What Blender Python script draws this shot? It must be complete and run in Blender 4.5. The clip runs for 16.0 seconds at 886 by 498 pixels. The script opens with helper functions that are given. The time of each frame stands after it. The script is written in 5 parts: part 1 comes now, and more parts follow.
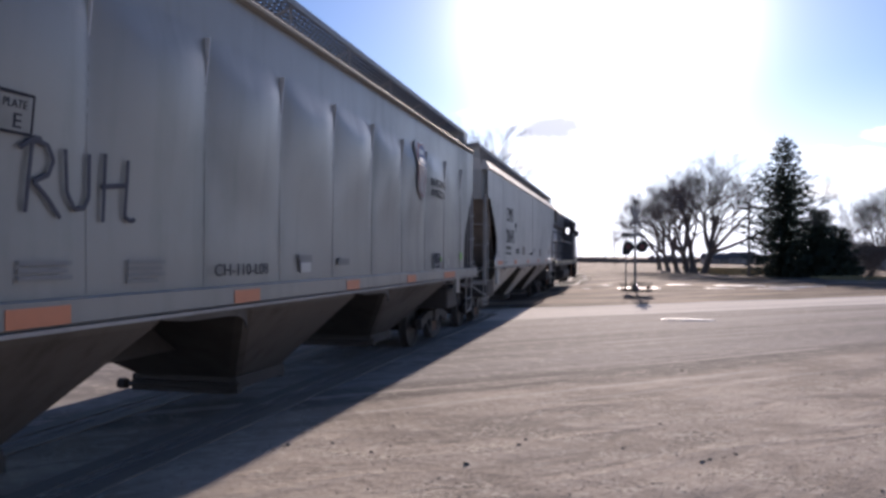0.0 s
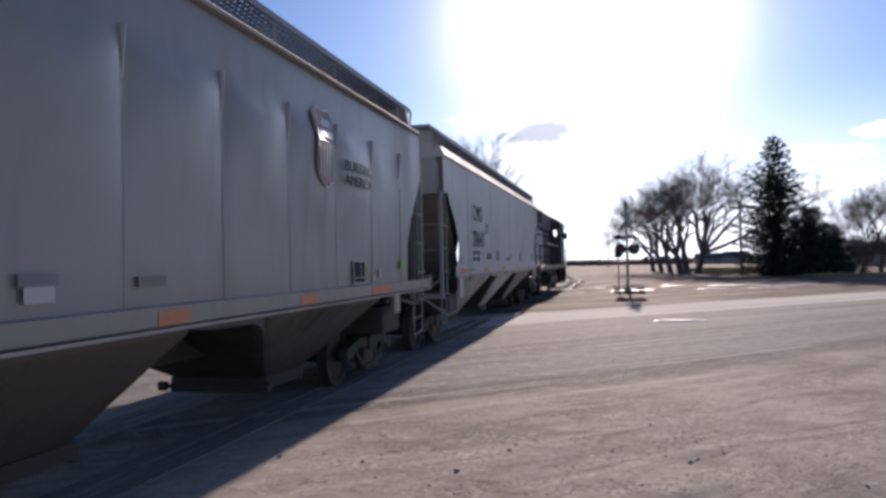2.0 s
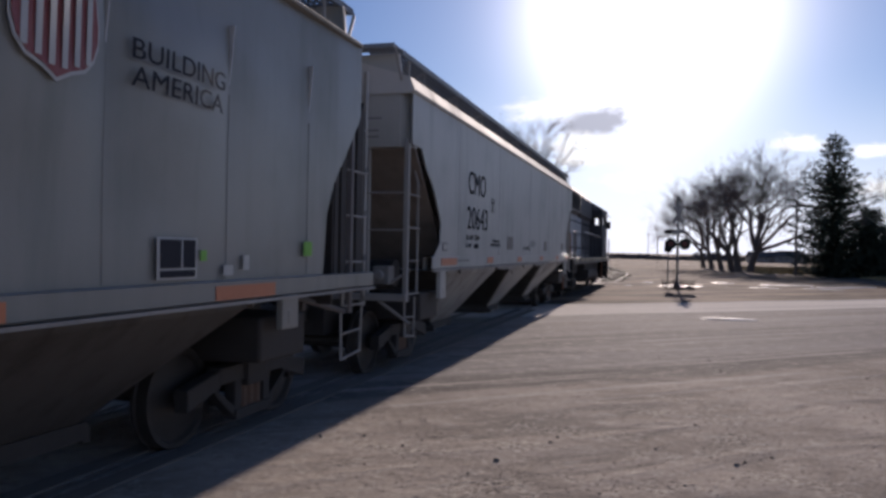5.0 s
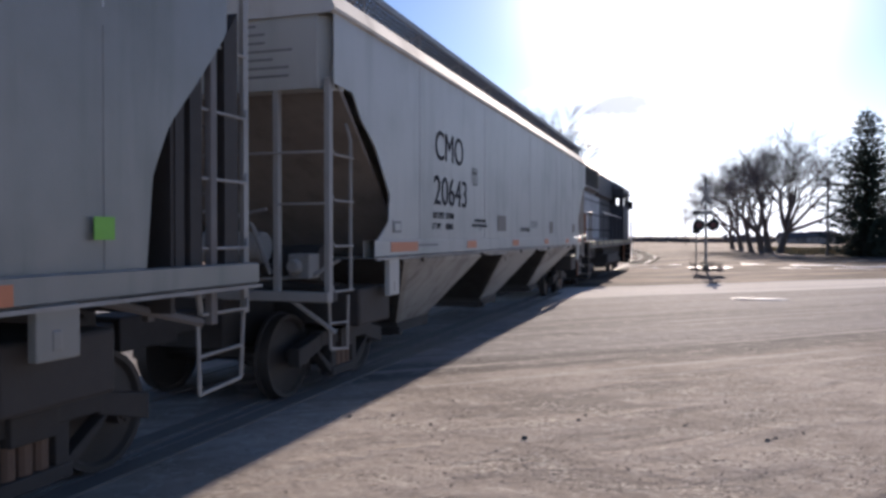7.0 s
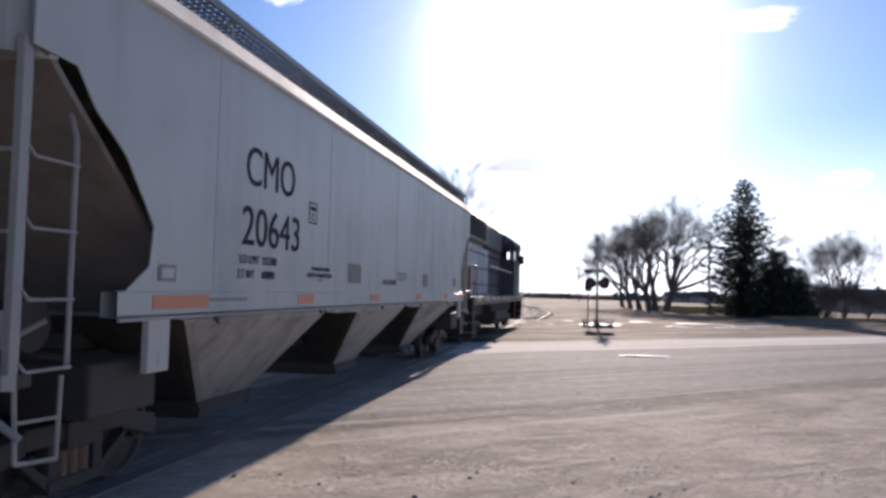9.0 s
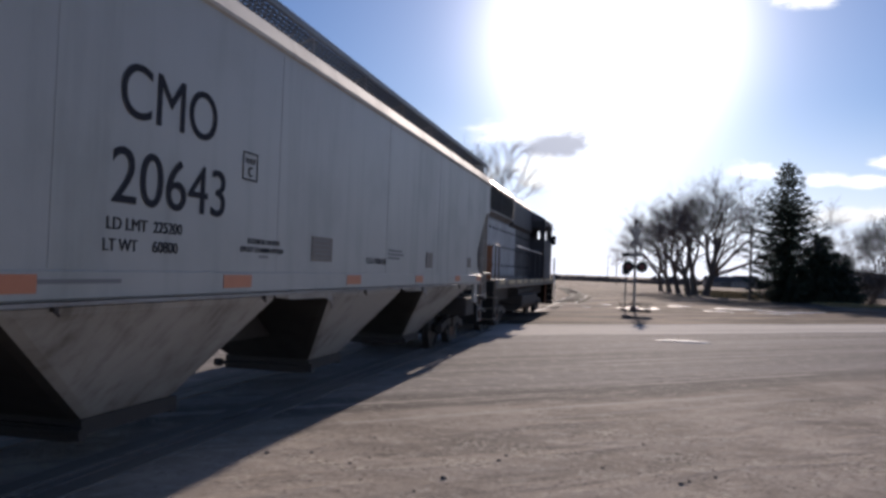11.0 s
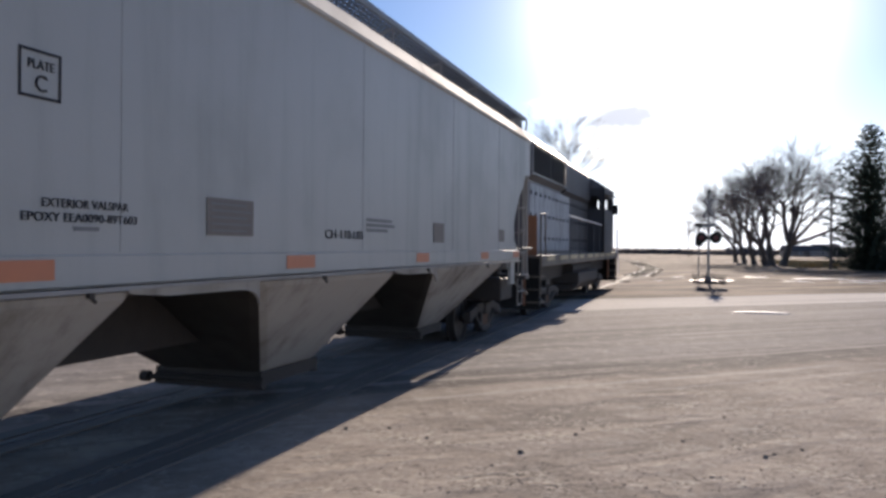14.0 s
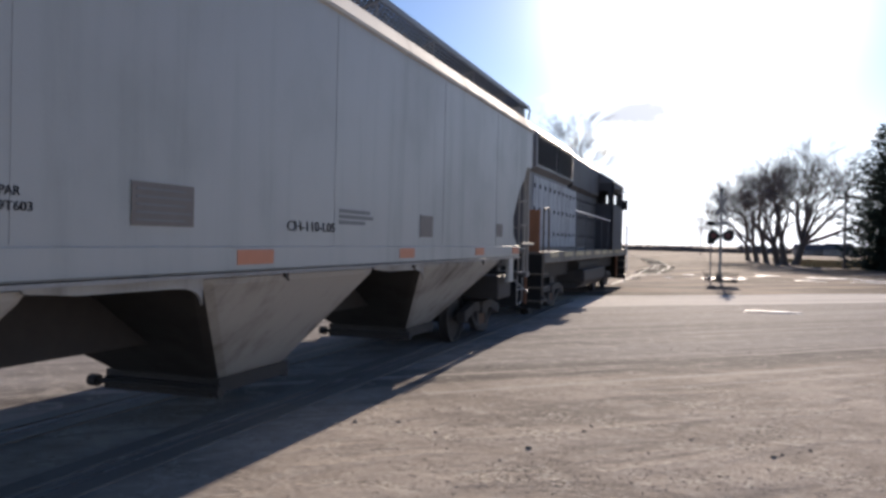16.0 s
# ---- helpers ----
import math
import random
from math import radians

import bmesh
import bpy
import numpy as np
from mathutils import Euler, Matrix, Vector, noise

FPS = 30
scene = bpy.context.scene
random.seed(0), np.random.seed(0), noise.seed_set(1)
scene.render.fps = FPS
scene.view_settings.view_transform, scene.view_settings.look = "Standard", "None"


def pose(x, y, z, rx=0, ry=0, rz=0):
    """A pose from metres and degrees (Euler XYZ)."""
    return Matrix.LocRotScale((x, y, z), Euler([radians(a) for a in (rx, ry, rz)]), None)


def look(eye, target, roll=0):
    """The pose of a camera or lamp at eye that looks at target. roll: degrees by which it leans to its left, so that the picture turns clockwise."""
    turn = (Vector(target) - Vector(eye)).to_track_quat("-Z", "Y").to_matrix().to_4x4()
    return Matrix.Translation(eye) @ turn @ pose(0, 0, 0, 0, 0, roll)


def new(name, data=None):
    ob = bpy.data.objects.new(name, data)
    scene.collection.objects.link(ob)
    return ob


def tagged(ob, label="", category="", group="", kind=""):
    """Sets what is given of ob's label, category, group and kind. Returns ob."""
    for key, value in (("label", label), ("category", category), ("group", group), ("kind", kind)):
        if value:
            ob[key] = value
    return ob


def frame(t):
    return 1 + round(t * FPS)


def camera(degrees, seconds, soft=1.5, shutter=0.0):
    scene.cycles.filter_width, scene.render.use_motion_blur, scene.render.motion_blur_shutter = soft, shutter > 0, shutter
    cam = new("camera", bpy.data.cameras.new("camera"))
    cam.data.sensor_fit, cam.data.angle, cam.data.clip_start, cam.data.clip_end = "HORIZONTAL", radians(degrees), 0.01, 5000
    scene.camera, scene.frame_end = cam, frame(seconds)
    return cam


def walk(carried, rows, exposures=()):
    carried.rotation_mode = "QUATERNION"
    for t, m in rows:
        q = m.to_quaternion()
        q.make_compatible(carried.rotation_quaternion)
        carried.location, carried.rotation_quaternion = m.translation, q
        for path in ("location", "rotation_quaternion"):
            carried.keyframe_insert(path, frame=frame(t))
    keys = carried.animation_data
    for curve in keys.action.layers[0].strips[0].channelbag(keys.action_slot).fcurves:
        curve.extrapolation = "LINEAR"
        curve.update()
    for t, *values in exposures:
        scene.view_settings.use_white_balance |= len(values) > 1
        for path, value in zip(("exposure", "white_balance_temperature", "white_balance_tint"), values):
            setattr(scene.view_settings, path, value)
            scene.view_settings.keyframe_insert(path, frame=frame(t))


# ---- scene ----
cam = camera(58.95, 16.0, soft=3.1)
PATH = [
    (0.0, pose(-0.100, -0.012, 1.797, 90.49, -0.18, 13.21)),
    (0.5, pose(-0.058, -0.010, 1.813, 90.45, 0.08, 13.45)),
    (1.0, pose(-0.033, -0.006, 1.790, 90.04, 0.99, 13.64)),
    (1.5, pose(-0.012, -0.057, 1.819, 90.37, 1.30, 14.25)),
    (2.0, pose(-0.008, -0.050, 1.811, 90.99, 1.31, 12.80)),
    (2.5, pose(-0.009, -0.024, 1.814, 91.30, 0.42, 11.36)),
    (3.0, pose(-0.016, -0.001, 1.829, 92.72, 0.01, 11.12)),
    (3.5, pose(-0.019, -0.038, 1.829, 92.11, -1.30, 11.00)),
    (4.0, pose(-0.032, 0.006, 1.817, 91.66, -1.87, 11.62)),
    (4.5, pose(-0.039, -0.002, 1.820, 91.13, -1.64, 12.72)),
    (5.0, pose(-0.038, 0.007, 1.812, 90.01, -1.05, 16.18)),
    (5.2, pose(-0.030, 0.000, 1.805, 89.90, -0.60, 16.60)),
    (7.3, pose(-0.022, 0.001, 1.744, 88.98, -0.06, 18.12)),
    (7.5, pose(-0.018, -0.015, 1.762, 88.99, -0.07, 18.26)),
    (8.0, pose(-0.016, 0.000, 1.758, 90.53, -0.52, 20.13)),
    (8.5, pose(0.021, -0.025, 1.773, 93.36, -0.74, 13.75)),
    (8.7, pose(-0.001, 0.015, 1.769, 93.32, -1.37, 10.65)),
    (10.8, pose(0.062, 0.025, 1.783, 91.36, -2.22, 12.84)),
    (11.0, pose(0.055, 0.024, 1.788, 91.50, -2.09, 13.39)),
    (11.5, pose(0.054, 0.005, 1.789, 92.03, -1.73, 15.36)),
    (12.0, pose(0.042, 0.018, 1.786, 91.45, -1.75, 16.82)),
    (12.5, pose(0.033, 0.009, 1.786, 90.94, -1.66, 16.82)),
    (13.0, pose(0.037, 0.014, 1.771, 89.83, -0.51, 17.64)),
    (13.5, pose(0.018, 0.022, 1.769, 89.41, -0.15, 18.27)),
    (14.0, pose(0.017, 0.032, 1.765, 89.78, -0.48, 18.30)),
    (14.5, pose(0.011, 0.035, 1.767, 89.37, -0.80, 18.03)),
    (15.0, pose(0.022, 0.027, 1.783, 89.71, -0.75, 18.78)),
    (15.5, pose(0.022, 0.015, 1.780, 90.04, -1.08, 19.47)),
    (16.0, pose(0.023, 0.004, 1.782, 89.32, -1.28, 19.10)),
]
# the clip's camera opens and closes a little as it turns: seconds, stops, kelvin, tint
EXPOSURES = [(t, stops + 0.65, 6700 if t < 12.6 else 6950, 23.0 if t < 6 else 20.0 if t < 12.6 else 17.5) for t, stops in (
    (0.0, 0.0), (1.0, -0.05), (1.5, -0.1), (2.0, -0.15), (2.5, -0.3), (3.0, -0.4), (4.0, -0.6), (5.0, -0.65), (5.2, -0.6), (7.3, 0.12),
    (8.0, 0.15), (8.5, 0.3), (8.7, 0.25), (10.8, -0.5), (11.5, -0.55), (12.0, -0.45), (12.5, -0.4), (13.0, -0.1), (14.0, 0.0), (16.0, 0.05))]
walk(cam, PATH, EXPOSURES)

# the train's way towards the camera, in metres, second by second
TRAVEL = [(0.0, 0.0), (0.5, 0.96), (1.0, 1.9), (1.5, 2.835), (2.0, 3.765), (2.5, 4.676), (3.0, 5.559), (3.5, 6.424), (4.0, 7.255),
          (4.5, 8.055), (5.0, 8.85), (5.2, 9.166), (7.3, 12.437), (7.5, 12.722), (8.0, 13.387), (8.5, 14.041), (8.7, 14.306),
          (10.8, 17.044), (11.0, 17.289), (11.5, 17.875), (12.0, 18.463), (12.5, 19.041), (13.0, 19.607), (13.5, 20.123),
          (14.0, 20.595), (14.5, 20.99), (15.0, 21.298), (15.5, 21.457), (16.0, 21.535)]

# ---- light: low afternoon sun ahead, almost along the track ----
SUN_AZ, SUN_EL = 0.6, 16.5  # degrees to the left of +y, and up
sun = new("sun", bpy.data.lights.new("sun", "SUN"))
sun.data.energy, sun.data.angle, sun.data.color = 5.0, radians(0.6), (1.0, 0.92, 0.80)
sun_way = Vector((-math.sin(radians(SUN_AZ)) * math.cos(radians(SUN_EL)), math.cos(radians(SUN_AZ)) * math.cos(radians(SUN_EL)), math.sin(radians(SUN_EL))))
sun.matrix_world = look(sun_way * 200, (0, 0, 0))


class Nodes:
    """Short hand for node trees."""

    def __init__(self, tree):
        self.tree = tree
        tree.nodes.clear()

    def add(self, kind, inputs=()):
        n = self.tree.nodes.new(kind)
        for key, value in dict(inputs).items():
            if isinstance(value, bpy.types.NodeSocket):
                self.tree.links.new(value, n.inputs[key])
            else:
                n.inputs[key].default_value = value
        return n

    def math(self, op, a, b=0.0, c=0.0, clamp=False):
        n = self.add("ShaderNodeMath", {0: a, 1: b, 2: c})
        n.operation, n.use_clamp = op, clamp
        return n.outputs[0]

    def vec(self, op, a, b=(0, 0, 0)):
        n = self.add("ShaderNodeVectorMath", {0: a, 1: b})
        n.operation = op
        return n.outputs["Value"] if op in ("DOT_PRODUCT", "DISTANCE", "LENGTH") else n.outputs["Vector"]

    def step(self, value, low, high, to_low=0.0, to_high=1.0):
        n = self.add("ShaderNodeMapRange", {"Value": value, "From Min": low, "From Max": high, "To Min": to_low, "To Max": to_high})
        n.interpolation_type = "SMOOTHSTEP"
        return n.outputs["Result"]

    def noise(self, scale, detail=4.0, rough=0.55, vector=None, distortion=0.0):
        n = self.add("ShaderNodeTexNoise", {"Scale": scale, "Detail": detail, "Roughness": rough, "Distortion": distortion})
        if vector is not None:
            self.tree.links.new(vector, n.inputs["Vector"])
        return n.outputs["Fac"]

    def mix(self, fac, a, b, blend="MIX"):
        n = self.add("ShaderNodeMix")
        n.data_type, n.blend_type = "RGBA", blend
        for i, value in ((0, fac), (6, a), (7, b)):
            if isinstance(value, bpy.types.NodeSocket):
                self.tree.links.new(value, n.inputs[i])
            else:
                n.inputs[i].default_value = value if i == 0 else (*value, 1)[:4]
        return n.outputs[2]

    def scaled(self, vector, xyz, turn=0.0):
        return self.add("ShaderNodeMapping", {"Vector": vector, "Scale": xyz, "Rotation": (0, 0, turn)}).outputs["Vector"]


def way_of(az, el):
    """Unit vector az degrees left of +y and el degrees up."""
    a, e = radians(az), radians(el)
    return (-math.sin(a) * math.cos(e), math.cos(a) * math.cos(e), math.sin(e))


def make_world():
    world = bpy.data.worlds.new("sky")
    scene.world = world
    world.use_nodes = True
    n = Nodes(world.node_tree)
    sky = n.add("ShaderNodeTexSky")
    sky.sky_type, sky.sun_disc, sky.sun_elevation, sky.sun_rotation = "NISHITA", False, radians(SUN_EL), radians(-SUN_AZ)
    sky.air_density, sky.dust_density, sky.ozone_density = 1.0, 0.15, 2.0
    way = n.vec("NORMALIZE", n.add("ShaderNodeTexCoord").outputs["Generated"])
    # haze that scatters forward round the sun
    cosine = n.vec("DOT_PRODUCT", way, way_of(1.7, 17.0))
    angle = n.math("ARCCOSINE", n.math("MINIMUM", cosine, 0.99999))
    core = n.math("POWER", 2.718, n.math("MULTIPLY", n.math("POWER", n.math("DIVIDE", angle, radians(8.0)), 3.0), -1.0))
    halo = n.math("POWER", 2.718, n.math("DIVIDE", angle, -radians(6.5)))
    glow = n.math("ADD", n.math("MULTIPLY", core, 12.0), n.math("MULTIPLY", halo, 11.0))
    base = n.mix(1.0, sky.outputs["Color"], (0.41, 0.575, 0.81), "MULTIPLY")
    # pale haze low over the horizon
    up = n.add("ShaderNodeSeparateXYZ", {0: way}).outputs[2]
    base = n.mix(n.step(up, 0.22, -0.02, 0.0, 0.95), base, (8.2, 9.4, 11.0))
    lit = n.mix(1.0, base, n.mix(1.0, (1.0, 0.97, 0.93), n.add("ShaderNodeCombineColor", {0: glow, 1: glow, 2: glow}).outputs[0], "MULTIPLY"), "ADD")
    # small fair-weather clouds: az, el, half width, half height (degrees), brightness
    ragged = n.noise(16.0, 6.0, 0.62, n.scaled(way, (1.0, 1.0, 2.2)), 0.4)
    split = n.add("ShaderNodeSeparateXYZ", {0: way})
    az = n.math("MULTIPLY", n.math("ARCTAN2", n.math("MULTIPLY", split.outputs[0], -1.0), split.outputs[1]), 57.2958)
    el = n.math("MULTIPLY", n.math("ARCSINE", split.outputs[2]), 57.2958)
    colour = lit
    for c_az, c_el, wide, high, bright, grey in CLOUDS:
        du = n.math("DIVIDE", n.math("SUBTRACT", az, c_az), wide)
        dv = n.math("DIVIDE", n.math("SUBTRACT", el, c_el), high)
        far = n.math("SQRT", n.math("ADD", n.math("MULTIPLY", du, du), n.math("MULTIPLY", dv, dv)))
        edge = n.math("ADD", far, n.math("MULTIPLY", n.math("SUBTRACT", ragged, 0.5), 2.6))
        mask = n.step(edge, 1.15, 0.4)
        tone = (bright * grey[0], bright * grey[1], bright * grey[2])
        colour = n.mix(n.math("MULTIPLY", mask, 0.9), colour, tone)
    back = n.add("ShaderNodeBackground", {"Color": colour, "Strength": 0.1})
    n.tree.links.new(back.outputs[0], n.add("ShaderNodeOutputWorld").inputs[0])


WHITE_CLOUD, GREY_CLOUD = (1.08, 1.17, 1.17), (0.78, 0.88, 1.02)
CLOUDS = [(5.2, 9.2, 3.2, 1.15, 5.6, GREY_CLOUD), (5.4, 7.4, 4.2, 1.1, 10.5, WHITE_CLOUD), (9.0, 10.2, 2.8, 1.1, 10.0, WHITE_CLOUD),
          (2.5, 5.2, 2.6, 0.8, 9.5, WHITE_CLOUD), (-8.2, 7.5, 2.1, 0.8, 10.0, WHITE_CLOUD), (-12.4, 6.8, 1.4, 0.6, 10.0, WHITE_CLOUD),
          (-14.7, 6.6, 1.7, 0.45, 9.6, WHITE_CLOUD), (-16.6, 7.8, 1.3, 0.5, 9.8, WHITE_CLOUD), (-11.4, 18.6, 2.6, 0.8, 10.2, WHITE_CLOUD),
          (23.5, 21.0, 2.6, 1.3, 10.0, WHITE_CLOUD), (-13.2, 4.4, 3.4, 0.8, 8.6, WHITE_CLOUD), (14.0, 6.0, 5.0, 1.2, 9.0, WHITE_CLOUD)]
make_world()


# ---- materials ----
def material(name, build):
    m = bpy.data.materials.new(name)
    m.use_nodes = True
    n = Nodes(m.node_tree)
    out = n.add("ShaderNodeOutputMaterial")
    n.tree.links.new(build(n), out.inputs[0])
    return m


def shader(n, colour, rough=0.6, metal=0.0, bump=None, depth=0.01, strength=0.5, specular=0.5):
    s = n.add("ShaderNodeBsdfPrincipled", {"Metallic": metal, "Specular IOR Level": specular})
    for key, value in (("Base Color", colour), ("Roughness", rough)):
        if isinstance(value, bpy.types.NodeSocket):
            n.tree.links.new(value, s.inputs[key])
        else:
            s.inputs[key].default_value = (*value, 1) if key == "Base Color" else value
    if bump is not None:
        b = n.add("ShaderNodeBump", {"Height": bump, "Distance": depth, "Strength": strength})
        n.tree.links.new(b.outputs[0], s.inputs["Normal"])
    return s.outputs[0]


def painted(name, colour, dirt, amount=0.5, rough=0.5, streaks=1.0):
    """Weathered railway paint: blotches, run-down streaks and a little orange peel."""
    def build(n):
        at = n.add("ShaderNodeTexCoord").outputs["Object"]
        blot = n.noise(0.9, 6.0, 0.6, at)
        run = n.noise(3.5, 5.0, 0.6, n.scaled(at, (1.0, 1.0, 0.10)))
        fine = n.noise(40.0, 3.0, 0.6, at)
        grime = n.math("ADD", n.math("MULTIPLY", n.step(blot, 0.42, 0.75), 0.6), n.math("MULTIPLY", n.step(run, 0.45, 0.8), 0.7 * streaks))
        grime = n.math("MULTIPLY", n.math("ADD", grime, n.math("MULTIPLY", fine, 0.15)), amount, clamp=True)
        c = n.mix(grime, colour, dirt)
        return shader(n, c, n.math("ADD", n.math("MULTIPLY", grime, 0.3), rough), 0.0, n.math("ADD", fine, n.math("MULTIPLY", blot, 4.0)), 0.004, 0.25)
    return material(name, build)


def plain(name, colour, rough=0.6, metal=0.0, vary=0.35, size=8.0, specular=0.5):
    """A surface with grain and stains at two sizes."""
    def build(n):
        at = n.add("ShaderNodeTexCoord").outputs["Object"]
        a, b = n.noise(size, 5.0, 0.6, at), n.noise(size * 0.12, 3.0, 0.5, at)
        dark = tuple(v * (1 - vary) for v in colour)
        light = tuple(min(1.0, v * (1 + vary)) for v in colour)
        c = n.mix(n.math("ADD", n.math("MULTIPLY", a, 0.6), n.math("MULTIPLY", b, 0.4)), dark, light)
        return shader(n, c, rough, metal, a, 0.006, 0.3, specular)
    return material(name, build)


LIGHT_PAINT = painted("light_grey_paint", (0.375, 0.376, 0.355), (0.20, 0.22, 0.19), 0.45, 0.42)
GREY_PAINT = painted("grey_paint", (0.225, 0.222, 0.208), (0.115, 0.13, 0.115), 0.5, 0.30)
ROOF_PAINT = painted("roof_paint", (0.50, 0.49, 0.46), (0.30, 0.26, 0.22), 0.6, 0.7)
GREY_ROOF = painted("grey_roof_paint", (0.27, 0.265, 0.25), (0.15, 0.14, 0.12), 0.6, 0.7)
HOPPER_PAINT = painted("hopper_paint", (0.35, 0.342, 0.32), (0.10, 0.085, 0.072), 0.7, 0.6, 1.3)
# near-black stand-in for the shade on the hoppers' end slopes
SHADED_END = painted("shaded_hopper_end", (0.03, 0.027, 0.024), (0.018, 0.015, 0.013), 0.7, 0.9)
# much darker base than HOPPER_PAINT, slightly stronger streaks
DARK_HOPPER = painted("dark_hopper_paint", (0.07, 0.064, 0.058), (0.04, 0.033, 0.028), 0.75, 0.65, 1.4)
END_PAINT = painted("rusty_end_paint", (0.22, 0.195, 0.175), (0.10, 0.08, 0.068), 0.6, 0.7)
POST_PAINT = painted("post_paint", (0.30, 0.295, 0.28), (0.15, 0.125, 0.105), 0.6, 0.55)
# dark paint of the grey car's end, with the shadow there mixed into it
DARK_POST = painted("shaded_dark_post_paint", (0.15, 0.14, 0.135), (0.08, 0.065, 0.055), 0.6, 0.6)
CROSSING = plain("crossing_filler_asphalt", (0.14, 0.125, 0.115), 0.9, 0.0, 0.35, 12.0)
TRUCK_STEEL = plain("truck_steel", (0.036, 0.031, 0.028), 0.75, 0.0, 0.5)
WHEEL_STEEL = plain("wheel_steel", (0.05, 0.043, 0.038), 0.6, 0.3, 0.4)
GRATING = plain("galvanised_grating", (0.20, 0.20, 0.20), 0.55, 0.6, 0.3)
REFLECT = plain("orange_reflector", (0.50, 0.17, 0.08), 0.45, 0.0, 0.2)
INK = plain("black_stencil", (0.035, 0.037, 0.045), 0.9, 0.0, 0.3, 3.0, 0.15)
FADED_INK = plain("faded_stencil", (0.17, 0.17, 0.17), 0.6, 0.0, 0.3, 3.0)
SPRAY = plain("black_spray_paint", (0.06, 0.064, 0.08), 0.8, 0.0, 0.4, 6.0)
BROWN_STENCIL = plain("brown_consolidated_stencil", (0.17, 0.145, 0.125), 0.6, 0.0, 0.35, 5.0)
GREEN_TAG = plain("green_tag_paint", (0.16, 0.42, 0.06), 0.6, 0.0, 0.2)
SHIELD_RED = plain("shield_red", (0.23, 0.055, 0.055), 0.5, 0.0, 0.2)
SHIELD_BLUE = plain("shield_blue", (0.06, 0.08, 0.17), 0.5, 0.0, 0.2)
SHIELD_WHITE = plain("shield_white", (0.42, 0.42, 0.41), 0.5, 0.0, 0.15)
LOCO_PAINT = painted("locomotive_dark_paint", (0.075, 0.08, 0.095), (0.16, 0.14, 0.12), 0.45, 0.4)
LOCO_DARK = painted("locomotive_black_paint", (0.035, 0.036, 0.042), (0.06, 0.055, 0.05), 0.4, 0.6)
SILL_YELLOW = painted("chipped_yellow_edge", (0.50, 0.42, 0.25), (0.2, 0.16, 0.11), 0.5, 0.6)
LOCO_FADED = painted("locomotive_faded_paint", (0.33, 0.36, 0.39), (0.13, 0.12, 0.115), 0.65, 0.45)
LOCO_SILL = painted("locomotive_sill_paint", (0.14, 0.12, 0.095), (0.07, 0.055, 0.05), 0.6, 0.55)
RUST_ORANGE = painted("rust_orange_paint", (0.26, 0.11, 0.055), (0.1, 0.055, 0.035), 0.5, 0.6)
RAIL_STEEL = plain("rail_steel", (0.16, 0.145, 0.135), 0.7, 0.3, 0.3)
RAIL_RUST = plain("rail_rust", (0.13, 0.08, 0.055), 0.8, 0.0, 0.4)
TIE_WOOD = plain("tie_wood", (0.09, 0.07, 0.055), 0.85, 0.0, 0.4)
SIGNAL_BLACK = plain("signal_black", (0.02, 0.02, 0.02), 0.8, 0.0, 0.3, 8.0, 0.2)
SIGNAL_POST = plain("signal_post_aluminium", (0.22, 0.21, 0.2), 0.45, 0.6, 0.3)
SIGNAL_RED = plain("signal_red_lens", (0.11, 0.02, 0.02), 0.25, 0.0, 0.2)
SIGN_WHITE = plain("sign_white", (0.7, 0.7, 0.68), 0.5, 0.0, 0.15)
BARK = plain("bark", (0.085, 0.07, 0.06), 0.9, 0.0, 0.4)
TWIG = plain("twigs", (0.13, 0.105, 0.095), 0.9, 0.0, 0.35)
NEEDLES = plain("spruce_needles", (0.022, 0.035, 0.022), 0.8, 0.0, 0.5, 3.0)
DRY_GRASS = plain("dry_grass", (0.26, 0.20, 0.10), 0.95, 0.0, 0.4, 6.0)
ROOFING = plain("roof_shingles", (0.09, 0.075, 0.07), 0.85, 0.0, 0.3)
SIDING = plain("house_siding", (0.22, 0.19, 0.17), 0.8, 0.0, 0.25)
WINDOW = plain("window_glass", (0.03, 0.035, 0.04), 0.08, 0.0, 0.2)
FAR_WOODS = plain("far_woods", (0.10, 0.085, 0.085), 0.95, 0.0, 0.3, 0.5)
STONE = plain("loose_stone", (0.25, 0.22, 0.19), 0.85, 0.0, 0.5, 30.0)


def snow_material():
    def build(n):
        at = n.add("ShaderNodeTexCoord").outputs["Object"]
        grain, blot = n.noise(22.0, 4.0, 0.6, at), n.noise(2.2, 4.0, 0.6, at)
        c = n.mix(n.step(blot, 0.4, 0.65), (0.36, 0.34, 0.33), (0.62, 0.61, 0.62))
        return shader(n, c, 0.6, 0.0, grain, 0.01, 0.5, 0.3)
    return material("old_snow", build)


SNOW = snow_material()
TURN = radians(43.0)  # the road crosses the track aslant


